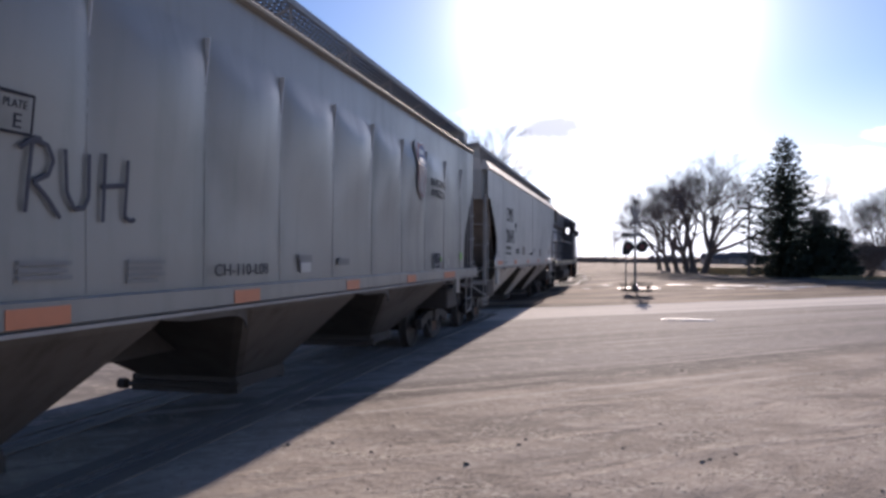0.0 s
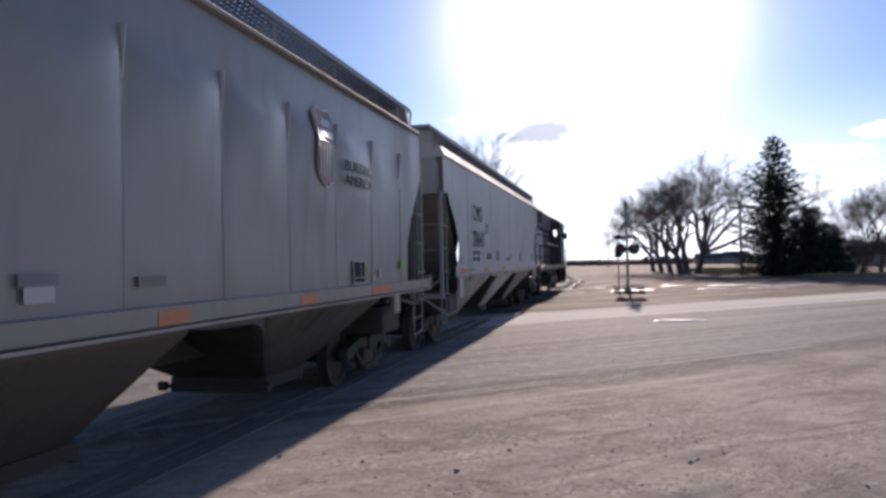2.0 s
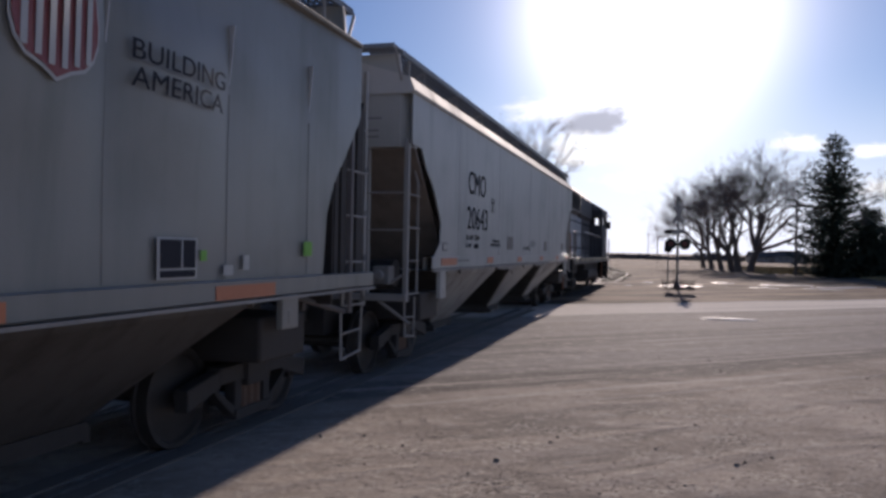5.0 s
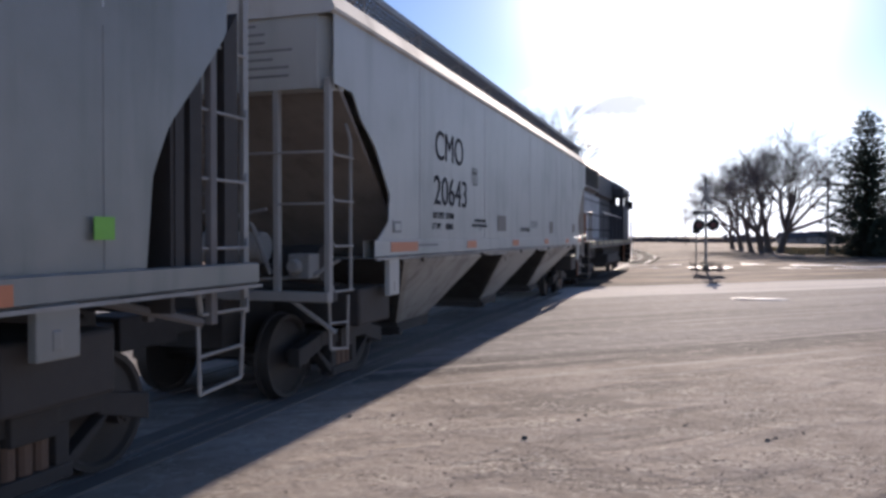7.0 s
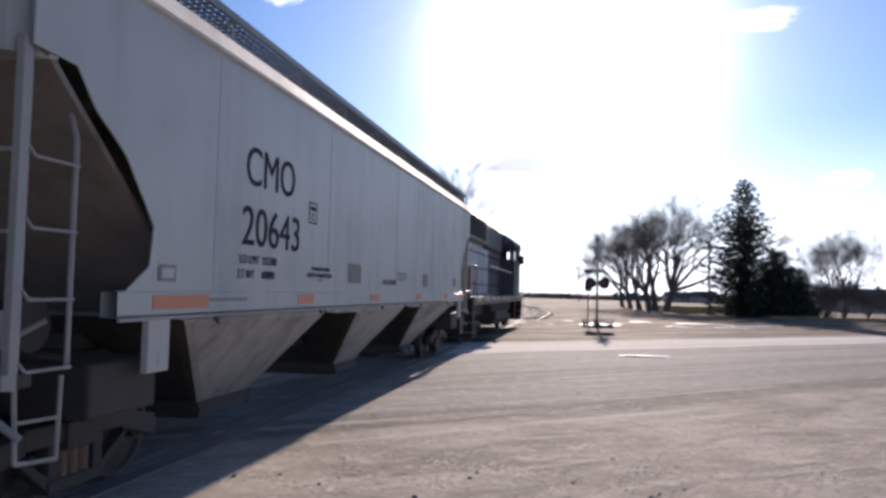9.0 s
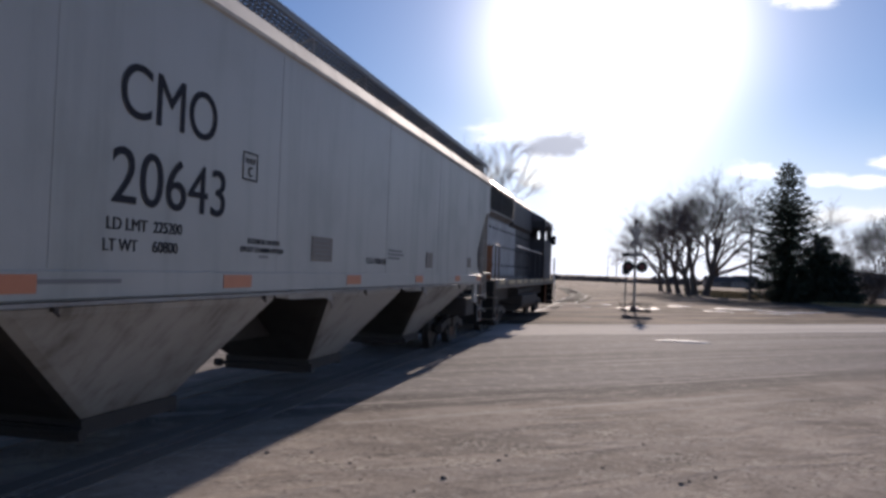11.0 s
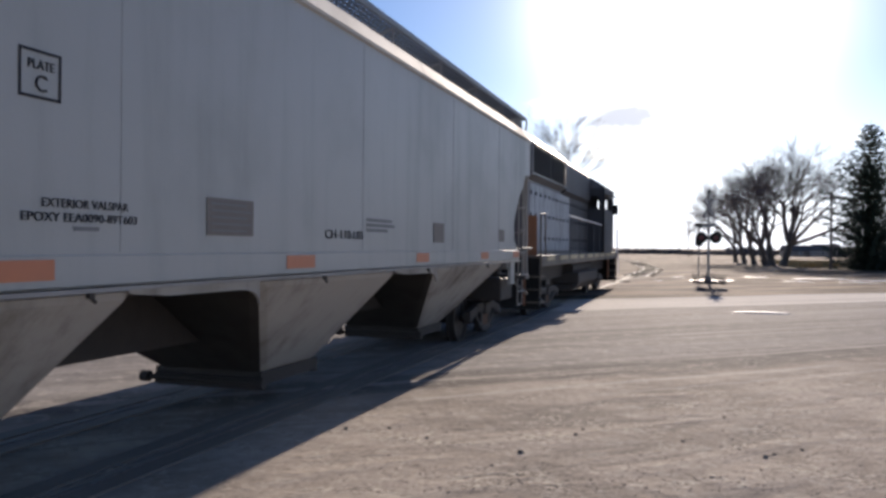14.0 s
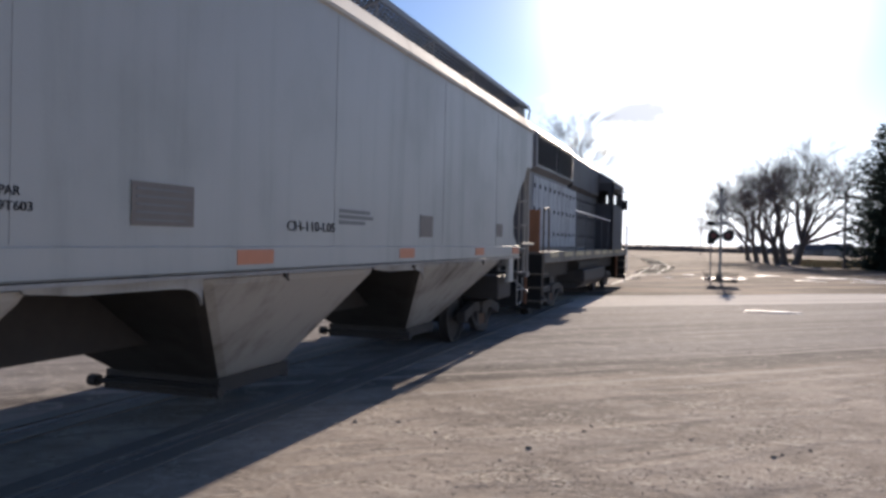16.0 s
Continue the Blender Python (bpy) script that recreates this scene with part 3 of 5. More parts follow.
def hopper_car(label, body, sheet_builder, bays, sill_low, sill_high, sill_short, hopper_paint, post_paint, porch=0.0, walk_edge=1.43, walk_top=4.53):
    car = empty("hopper_car", label, "railway hopper car", "freight train")
    eave = 3.97
    for s in (-1, 1):
        sheet_builder(car, s, sill_high, eave + (0.11 if porch else 0.0), body)
        sill = Shape()
        x = s * (WIDE + 0.012)
        prof = [(x - s * 0.14, sill_low), (x - s * 0.02, sill_low), (x, sill_low + 0.015), (x, sill_high), (x - s * 0.03, sill_high + 0.012), (x - s * 0.14, sill_high)]
        sill.sweep([[(px, y, pz) for px, pz in prof] for y in (-HALF + sill_short, HALF - sill_short)], closed=True)
        part("side_sill", sill, body, car)
        lip = Shape().box(*sorted((x, x + s * 0.03)), -HALF + sill_short, HALF - sill_short, sill_low - 0.03, sill_low - 0.004)
        part("sill_flange", lip, POST_PAINT, car, "dark shadowed bottom flange")
    # roof with fascia, sloping sheets and hatch trough
    fascia = Shape()
    prof = [(WIDE - 0.02, eave - 0.05), (WIDE + 0.03, eave - 0.03), (WIDE + 0.04, eave), (WIDE - 0.03, eave + 0.17), (0.75, eave + 0.42), (0.5, eave + 0.45)]
    if porch:
        prof = [(WIDE - 0.04, eave + 0.09), (WIDE + 0.02, eave + 0.095), (WIDE + 0.03, eave + 0.12), *prof[3:]]
    prof = prof + [(-x, z) for x, z in reversed(prof)]
    rows = [[(px, y, pz) for px, pz in prof] for y in (-HALF, -HALF + 0.03, HALF - 0.03, HALF)]
    fascia.sweep(rows)
    for y, turn in ((-HALF, 1), (HALF, -1)):
        fascia.faces([(px, y, pz) for px, pz in prof], [tuple(range(len(prof)))[::turn]])
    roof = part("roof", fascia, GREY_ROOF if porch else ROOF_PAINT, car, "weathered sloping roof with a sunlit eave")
    for i in range(13):
        y = -HALF + 0.75 + i * (2 * HALF - 1.5) / 12
        for s in (-1, 1):
            rib = Shape().slab([(s * (WIDE - 0.05), y - 0.03, eave + 0.165), (s * (WIDE - 0.05), y + 0.03, eave + 0.165), (s * 0.75, y + 0.03, eave + 0.425), (s * 0.75, y - 0.03, eave + 0.425)], (0, 0, 0.025))
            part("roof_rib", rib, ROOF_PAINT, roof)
    for i in range(4):
        y = -HALF + 2.6 + i * 4.27
        hatch = Shape().hull([(-0.42, y - 1.9, eave + 0.45), (0.42, y - 1.9, eave + 0.45), (0.42, y + 1.9, eave + 0.45), (-0.42, y + 1.9, eave + 0.45)],
                             [(-0.36, y - 1.86, eave + 0.62), (0.36, y - 1.86, eave + 0.62), (0.36, y + 1.86, eave + 0.62), (-0.36, y + 1.86, eave + 0.62)])
        part("hatch", hatch, POST_PAINT, roof, "long roof hatch cover", bevel=0.02)
    walkway = Shape()
    top, inner = walk_top, walk_edge - 0.50
    for s in (-1, 1):
        for i in range(7):
            x = s * (inner + 0.01 + i * 0.08)
            walkway.box(x - 0.006, x + 0.006, -HALF + 0.1, HALF + 0.28, top - 0.035, top)
        for i in range(150):
            y = -HALF + 0.12 + i * (2 * HALF + 0.1) / 149
            walkway.box(*sorted((s * inner, s * walk_edge)), y - 0.006, y + 0.006, top - 0.03, top - 0.004)
        walkway.box(*sorted((s * (walk_edge - 0.025), s * walk_edge)), -HALF + 0.08, HALF + 0.28, top - 0.07, top + 0.005)
    for e in (-1, 1):
        for i in range(6):
            y = e * (HALF - 0.02 + i * 0.05)
            walkway.box(-walk_edge, walk_edge, y - 0.006, y + 0.006, top - 0.03, top - 0.002)
        walkway.box(-walk_edge, walk_edge, e * (HALF + 0.27) - 0.012, e * (HALF + 0.27) + 0.012, top - 0.06, top + 0.005)
    board = part("running_board", walkway, GRATING, car, "open steel grating walkway along the roof")
    for e in (-1, 1):
        for s in (-1, 1):
            leg = Shape().path([(s * (walk_edge - 0.01), e * (HALF + 0.27), top - 0.03), (s * (walk_edge + 0.02), e * (HALF + 0.25), top - 0.09), (s * (walk_edge + 0.03), e * (HALF + 0.02), eave + 0.12)], 0.02)
            part("walkway_leg", leg, POST_PAINT, board)
            leg = Shape().path([(s * (walk_edge - 0.03), e * (HALF - 0.45), top - 0.03), (s * (walk_edge - 0.03), e * (HALF - 0.45), eave + 0.14)], 0.02)
            part("walkway_leg", leg, POST_PAINT, board)
    for i in range(9):
        y = -HALF + 1.4 + i * (2 * HALF - 2.8) / 8
        for s in (-1, 1):
            part("walkway_bracket", Shape().tube((s * (walk_edge - 0.1), y, top - 0.035), (s * (inner - 0.1), y, eave + 0.36), 0.016).tube((s * (walk_edge - 0.1), y, top - 0.045), (s * (walk_edge - 0.1), y, eave + 0.16), 0.014), POST_PAINT, board)
    for e in (-1, 1):
        # vertical end sheet above the slope sheet, with posts that carry it
        low = 3.34 if porch else 3.2
        plan = [(-WIDE + 0.004, HALF - 0.30), (-WIDE + 0.17, HALF - 0.03), (WIDE - 0.17, HALF - 0.03), (WIDE - 0.004, HALF - 0.30)]
        if porch:
            plan = [(-WIDE + 0.06, HALF - 0.12), (-WIDE + 0.06, HALF - 0.06), (WIDE - 0.06, HALF - 0.06), (WIDE - 0.06, HALF - 0.12)]
        sheet = Shape()
        sheet.hull([(x, e * y, low) for x, y in plan], [(x, e * y, eave + 0.12) for x, y in plan])
        part("end_sheet", sheet, body, car, "painted end sheet with folded corners")
        gable = Shape().hull([(x, e * y, eave + 0.1) for x, y in ((-1.45, HALF - 0.09), (1.45, HALF - 0.09), (1.45, HALF - 0.03), (-1.45, HALF - 0.03))],
                             [(x, e * y, top - 0.06) for x, y in ((-1.40, HALF - 0.09), (1.40, HALF - 0.09), (1.40, HALF - 0.03), (-1.40, HALF - 0.03))])
        part("end_gable", gable, body, car, "painted plate that closes the roof's end", bevel=0.01)
        foot = 1.9 if porch else 3.1
        w = WIDE - (0.13 if porch else 0.03)
        v = w - (0.1 if porch else 0.27)
        slope = Shape().slab([(-w, e * (HALF - 0.2), 3.24), (w, e * (HALF - 0.2), 3.24), (v, e * (HALF - foot), 1.25), (-v, e * (HALF - foot), 1.25)], (0, -e * 0.03, 0.04))
        part("slope_sheet", slope, END_PAINT, car, "grimy brown end slope sheet")
        for x in (-WIDE + 0.07, -0.96, 0.96, WIDE - 0.07):
            post = Shape().box(x - 0.03, x + 0.03, *sorted((e * (HALF - 0.04), e * (HALF - 0.12))), 1.08, 3.3)
            part("end_post", post, post_paint, car, bevel=0.008)
        part("end_rail", Shape().tube((-WIDE + 0.08, e * (HALF - 0.02), 2.57), (WIDE - 0.08, e * (HALF - 0.02), 2.57), 0.014), POST_PAINT, car)
        for s in (-1, 1):
            part("grab_iron", Shape().tube((s * 0.96, e * (HALF - 0.02), 2.06), (s * (WIDE - 0.08), e * (HALF - 0.02), 2.06), 0.012), POST_PAINT, car)
        floor_z = 1.34 if porch else 1.08
        deck = Shape().box(-WIDE + 0.06, WIDE - 0.06, *sorted((e * (HALF + porch - (0.12 if porch else 0.0)), e * (HALF - 0.28))), floor_z, floor_z + 0.10)
        deck.box(-0.38, 0.38, *sorted((e * (HALF - 3.3), e * (HALF + 0.02))), 0.58, 1.36 if porch else 1.12)
        deck.box(-0.14, 0.14, *sorted((e * HALF, e * (HALF + 0.55))), 0.78, 0.98)
        deck.box(-0.2, 0.2, *sorted((e * (HALF + 0.5), e * (HALF + 0.92))), 0.72, 1.03)
        part("end_frame", deck, TRUCK_STEEL, car, "draft sill with coupler", bevel=0.015)
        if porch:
            # added plate: stands in for the darkness inside the end, hides the sky behind
            part("dark_backing", Shape().box(-WIDE + 0.08, WIDE - 0.08, *sorted((e * (HALF - 0.50), e * (HALF - 0.54))), 1.2, 2.75), TRUCK_STEEL, car, "dark plate added to close the see-through car end")
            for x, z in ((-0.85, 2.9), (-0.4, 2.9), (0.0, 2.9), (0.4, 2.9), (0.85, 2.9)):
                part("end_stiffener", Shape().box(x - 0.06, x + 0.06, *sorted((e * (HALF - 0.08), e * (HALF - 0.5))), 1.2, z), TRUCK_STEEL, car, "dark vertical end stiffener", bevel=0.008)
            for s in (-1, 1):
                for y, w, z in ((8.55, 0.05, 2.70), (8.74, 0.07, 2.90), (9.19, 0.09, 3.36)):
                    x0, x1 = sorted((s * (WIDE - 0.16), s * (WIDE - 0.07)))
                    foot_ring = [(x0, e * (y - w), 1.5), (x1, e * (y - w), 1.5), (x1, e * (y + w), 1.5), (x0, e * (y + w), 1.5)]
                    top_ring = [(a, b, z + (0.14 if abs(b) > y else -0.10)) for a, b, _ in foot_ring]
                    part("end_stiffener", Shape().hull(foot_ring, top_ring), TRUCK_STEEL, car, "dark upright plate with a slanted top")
        part("brake_cylinder", Shape().tube((0.55, e * (HALF - 0.75), 1.45), (1.15, e * (HALF - 0.75), 1.45), 0.2, 0.2, 14), TRUCK_STEEL, car, smooth=True)
        part("brake_valve", Shape().tube((0.2, e * (HALF - 0.5), 1.3), (0.2, e * (HALF - 0.5), 1.75), 0.1, 0.1, 10), TRUCK_STEEL, car, smooth=True)
        part("body_bolster", Shape().box(-1.45, 1.45, *sorted((e * (HALF - 1.0), e * (HALF - 1.9))), 0.74, 1.16), TRUCK_STEEL, car, bevel=0.03)
        if not porch:
            part("air_reservoir", Shape().tube((-0.15, e * (HALF - 0.42), 1.62), (0.62, e * (HALF - 0.42), 1.62), 0.17, 0.17, 16), POST_PAINT, car, "dusty grey air reservoir", smooth=True, bevel=0.03)
            lever = Shape().path([(0.1, e * (HALF - 0.2), 2.15), (0.55, e * (HALF - 0.28), 1.85), (0.78, e * (HALF - 0.25), 1.35)], 0.025)
            lever.path([(0.75, e * (HALF - 0.22), 2.02), (0.3, e * (HALF - 0.3), 1.95), (-0.2, e * (HALF - 0.3), 2.02)], 0.018)
            lever.path([(1.45, e * (HALF - 0.5), 1.5), (1.2, e * (HALF - 0.35), 1.32), (0.5, e * (HALF - 0.2), 1.28)], 0.02)
            part("brake_lever", lever, POST_PAINT, car, "pale bent brake levers and pipes")
            valve = Shape().box(0.98, 1.22, *sorted((e * (HALF - 0.25), e * (HALF - 0.5))), 1.3, 1.56).tube((1.1, e * (HALF - 0.2), 1.43), (1.1, e * (HALF - 0.12), 1.43), 0.09, 0.07, 10)
            part("control_valve", valve, POST_PAINT, car, "dusty brake control valve", bevel=0.02)
            beam = Shape().box(-WIDE + 0.03, WIDE - 0.03, *sorted((e * (HALF + 0.02), e * (HALF - 0.05))), 1.09, 1.19)
            part("end_sill", beam, POST_PAINT, car, "pale end sill beam", bevel=0.01)
            for s in (-1, 1):
                part("step_brace", Shape().tube((s * 1.15, e * (HALF - 0.03), 1.1), (s * (WIDE - 0.02), e * (HALF - 0.14), 0.78), 0.026), POST_PAINT, car)
        pipe = Shape().path([(-0.9, e * (HALF - 0.3), 1.4), (-0.4, e * (HALF - 0.5), 1.3), (0.5, e * (HALF - 0.6), 1.3), (1.2, e * (HALF - 1.0), 1.2)], 0.02)
        part("brake_pipe", pipe, TRUCK_STEEL, car, smooth=True)
        for s in (-1, 1):
            x = s * (WIDE - 0.12)
            lad = tagged(empty_part("ladder", car, Matrix()), "pale steel corner ladder")
            if porch:
                ya, yb = e * (HALF - 0.10 + porch), e * (HALF - 0.75 + porch)
                part("stile", Shape().box(x - 0.02, x + 0.02, ya - 0.035, ya + 0.035, 1.12, 3.9), POST_PAINT, lad)
                part("stile", Shape().path([(x + s * 0.02, yb + e * 0.21, 3.19), (x + s * 0.02, yb + e * 0.02, 2.94), (x + s * 0.02, yb, 1.30), (x, yb + e * 0.06, 1.16)], 0.024), POST_PAINT, lad)
                part("rung", Shape().tube((x + s * 0.02, yb + e * 0.21, 3.19), (x + s * 0.02, ya, 3.19), 0.014), POST_PAINT, lad)
                rungs = (1.16, 1.65, 2.17, 2.68)
            else:
                ya, yb = e * (HALF - 0.17), e * (HALF - 0.66)
                part("stile", Shape().box(x - 0.02, x + 0.02, ya - 0.03, ya + 0.03, 1.12, 3.9), POST_PAINT, lad)
                part("stile", Shape().path([(x - s * 0.05, yb, 2.98), (x + s * 0.02, yb, 2.75), (x + s * 0.02, yb, 1.16)], 0.02), POST_PAINT, lad)
                rungs = (1.18, 1.64, 2.1, 2.56)
            for z in rungs:
                part("rung", Shape().path([(x + s * 0.02, ya, z + 0.08), (x + s * 0.05, ya - e * 0.05, z), (x + s * 0.05, yb, z)], 0.013), POST_PAINT, lad)
            step = Shape().path([(x, ya - e * 0.02, 1.12), (x, ya - e * 0.06, 0.6), (x, yb + e * 0.04, 0.56), (x, yb + e * 0.02, 1.12)], 0.017)
            step.tube((x, ya - e * 0.04, 0.86), (x, yb + e * 0.03, 0.84), 0.014)
            part("sill_step", step, POST_PAINT, car, "bent stirrup step")
            x = s * WIDE
            brk = Shape().box(*sorted((x + s * 0.014, x - s * 0.05)), *sorted((e * (HALF - 1.48), e * (HALF - 1.80))), 1.05, sill_low)
            brk.box(*sorted((x + s * 0.022, x - s * 0.01)), *sorted((e * (HALF - 1.62), e * (HALF - 1.69))), 1.1, 1.22)
            part("jacking_bracket", brk, body, car, bevel=0.01)
            rail = Shape().path([(x + s * 0.01, e * (HALF - 1.1), sill_high + 0.02), (x + s * 0.07, e * (HALF - 1.1), sill_high + 0.05), (x + s * 0.07, e * (HALF - 0.15), sill_high + 0.05), (x, e * (HALF - 0.12), sill_high + 0.02)], 0.02)
            if not porch and e > 0:
                part("hand_rail", rail, POST_PAINT, car)
            if porch:
                part("end_brace", Shape().tube((x - s * 0.1, e * (HALF - 0.15), 1.1), (x - s * 0.5, e * (HALF - 1.0), 1.35), 0.035), post_paint, car)
        truck(car, e * (HALF - (1.3 if porch else 1.47)), r=0.45)
    for b in bays:
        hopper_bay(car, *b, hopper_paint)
    # skirt below the sills that runs on from bay to bay, rounded where it meets them
    top = bays[0][2] - 0.002
    for (_, ya, *_a), (yb, *_b) in zip(bays, bays[1:]):
        for s in (-1, 1):
            low = [(ya - 0.14, 0.03), (ya + 0.25, 0.06), (yb - 0.3, 0.065), (yb - 0.14, 0.075), (yb - 0.05, 0.105), (yb + 0.0, 0.15), (yb + 0.02, 0.20)]
            rows = [[(s * (WIDE - 0.03), y, top - d), (s * (WIDE - 0.03), y, top), (s * (WIDE - 0.05), y, top), (s * (WIDE - 0.05), y, top - d)] for y, d in low]
            part("skirt", Shape().sweep(rows, closed=True), hopper_paint, car, "narrow painted skirt below the sill")
    part("center_sill", Shape().box(-0.3, 0.3, -HALF + 2.5, HALF - 2.5, 0.80, 1.3), TRUCK_STEEL, car)
    return car


def flat_side(car, s, z0, z1, paint):
    """Smooth side sheets with weld seams."""
    ring = [(s * (WIDE - 0.012), y, z) for y, z in side_outline(True, z0, z1)]
    n = len(ring)
    shape = Shape()
    t = Vector((s * 0.012, 0, 0))
    # bands from edge to edge, so that the sheet can be notched at its ends
    half = n // 2
    rows_a, rows_b = ring[:half], list(reversed(ring[half:]))
    for off in (Vector(), t):
        shape.sweep([[Vector(a) + off, Vector(b) + off] for a, b in zip(rows_a, rows_b)])
    shape.sweep([[Vector(p), Vector(p) + t] for p in ring + ring[:1]])
    sheet = part("side_sheet", shape, paint, car, "smooth pale grey side sheet")
    for y in SEAMS:
        seam = Shape().box(*sorted((s * WIDE, s * (WIDE + 0.004))), y - 0.012, y + 0.012, z0 + 0.02, z1 - 0.06)
        part("weld_seam", seam, paint, sheet)


SEAMS = [-6.45, -3.25, 0.42, 3.6, 6.3]
RIB_STEP = 1.44


def bulged(y, z):
    """How far the ribbed side stands out at a place on it."""
    u = (y - RIB_AT) / RIB_STEP
    u -= math.floor(u)
    bow = math.sin(math.pi * u) ** 0.7 if 0 < u < 1 else 0.0
    tall = smoothstep(z, 3.66, 3.2 + 0.14 * abs(2 * u - 1)) * (0.15 + 0.85 * smoothstep(z, 2.0, 3.2)) * smoothstep(abs(y), HALF - 1.2, HALF - 5.2)
    dent = 0.010 * noise.noise((y * 1.3, z * 1.1, 5.0)) * smoothstep(z, 3.85, 3.4) * smoothstep(abs(y), HALF - 0.4, HALF - 1.6)
    flare = 0.03 * smoothstep(y, HALF - 1.8, HALF)
    return WIDE - 0.05 + 0.088 * bow * tall + dent + flare


def shape_side(ob):
    ob.data.update()
    return ob.data.polygons[0].normal.x


def ribbed_side(car, s, z0, z1, paint):
    """Side sheets that bulge a little between inner posts, most of all near the top chord."""
    half = side_outline(False, z0, z1)[:8]
    shape = Shape()
    zs = steps([(z1, 3.64, 2), (3.64, 3.3, 12), (3.3, 1.9, 18), (1.9, z0, 3)])
    n = 420

    def edge(z):
        pts = half
        for (ya, za), (yb, zb) in zip(pts, pts[1:]):
            if za >= z >= zb and za > zb:
                return ya + (yb - ya) * (za - z) / (za - zb)
        return pts[-1][0]

    rows = []
    for z in zs:
        e = edge(z)
        ys_ = [-e + 2 * e * i / n for i in range(n + 1)]
        rows.append([(s * bulged(y, z), y, z) for y in ys_])
    shape.sweep(rows)
    sheet = part("side_sheet", shape, paint, car, "grey side sheet bulging between its ribs", smooth=True, sharp=60)
    mod = sheet.modifiers.new("thickness", "SOLIDIFY")
    mod.use_rim = False
    mod.thickness, mod.offset = 0.01, -s * math.copysign(1.0, shape_side(sheet))
    k = math.ceil((-HALF + 0.5 - RIB_AT) / RIB_STEP)
    while RIB_AT + k * RIB_STEP < HALF - 0.4:
        y = RIB_AT + k * RIB_STEP
        rib = Shape().hull([(s * (WIDE - 0.06), y - 0.010, 2.98), (s * (WIDE - 0.056), y - 0.005, 2.98), (s * (WIDE - 0.056), y + 0.005, 2.98), (s * (WIDE - 0.06), y + 0.010, 2.98)],
                           [(s * (WIDE - 0.06), y - 0.011, 3.58), (s * (WIDE + 0.0), y - 0.008, 3.58), (s * (WIDE + 0.0), y + 0.008, 3.58), (s * (WIDE - 0.06), y + 0.011, 3.58)])
        # white instead of the car's grey: the highlight along the rib is painted on
        part("rib", rib, SHIELD_WHITE, sheet, "rib end at the top chord, its bright streak of light painted white")
        seam = Shape()
        rows = []
        for i in range(24):
            z = z0 + 0.02 + i * (3.0 - z0) / 23
            b = bulged(y, z)
            rows.append([(s * (b - 0.006), y - 0.014, z), (s * (b + 0.009), y - 0.004, z), (s * (b + 0.009), y + 0.004, z), (s * (b - 0.006), y + 0.014, z)])
        part("weld_seam", seam.sweep(rows), paint, sheet)
        k += 1



RIB_AT = 4.36 - 8.1


def bars(parent, y, z, width, lines, tall, mat, name="small_print", x=1.604, gap=1.6):
    """Small print that cannot be read: plain bars, one line below another."""
    s = Shape()
    for i, frac in enumerate(lines):
        zz = z - i * tall * gap
        s.box(x, x + 0.003, y, y + width * frac, zz - tall, zz)
    return part(name, s, mat, parent)


def plate(parent, y, z, w, h, mat, name, x=1.604, label=""):
    return part(name, Shape().box(x, x + 0.005, y, y + w, z, z + h), mat, parent, label)


V_MID, U_MID = 27.9, 8.1
light_car = hopper_car("pale grey smooth-sided covered hopper car on the track", LIGHT_PAINT, flat_side,
                       [(-6.9, -3.0, 1.47, 0.38, -4.8, -3.5), (-1.6, 1.6, 1.47, 0.38, 0.0, 1.15), (2.95, 7.0, 1.47, 0.38, 4.8, 5.85)], 1.50, 1.69, 1.05, HOPPER_PAINT, POST_PAINT)
grey_car = hopper_car("grey ribbed covered hopper car with black graffiti and shield", GREY_PAINT, ribbed_side,
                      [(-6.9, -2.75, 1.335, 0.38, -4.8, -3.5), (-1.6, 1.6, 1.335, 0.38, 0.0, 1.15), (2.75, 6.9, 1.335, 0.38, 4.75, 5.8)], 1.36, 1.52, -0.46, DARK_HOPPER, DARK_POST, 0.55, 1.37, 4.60)


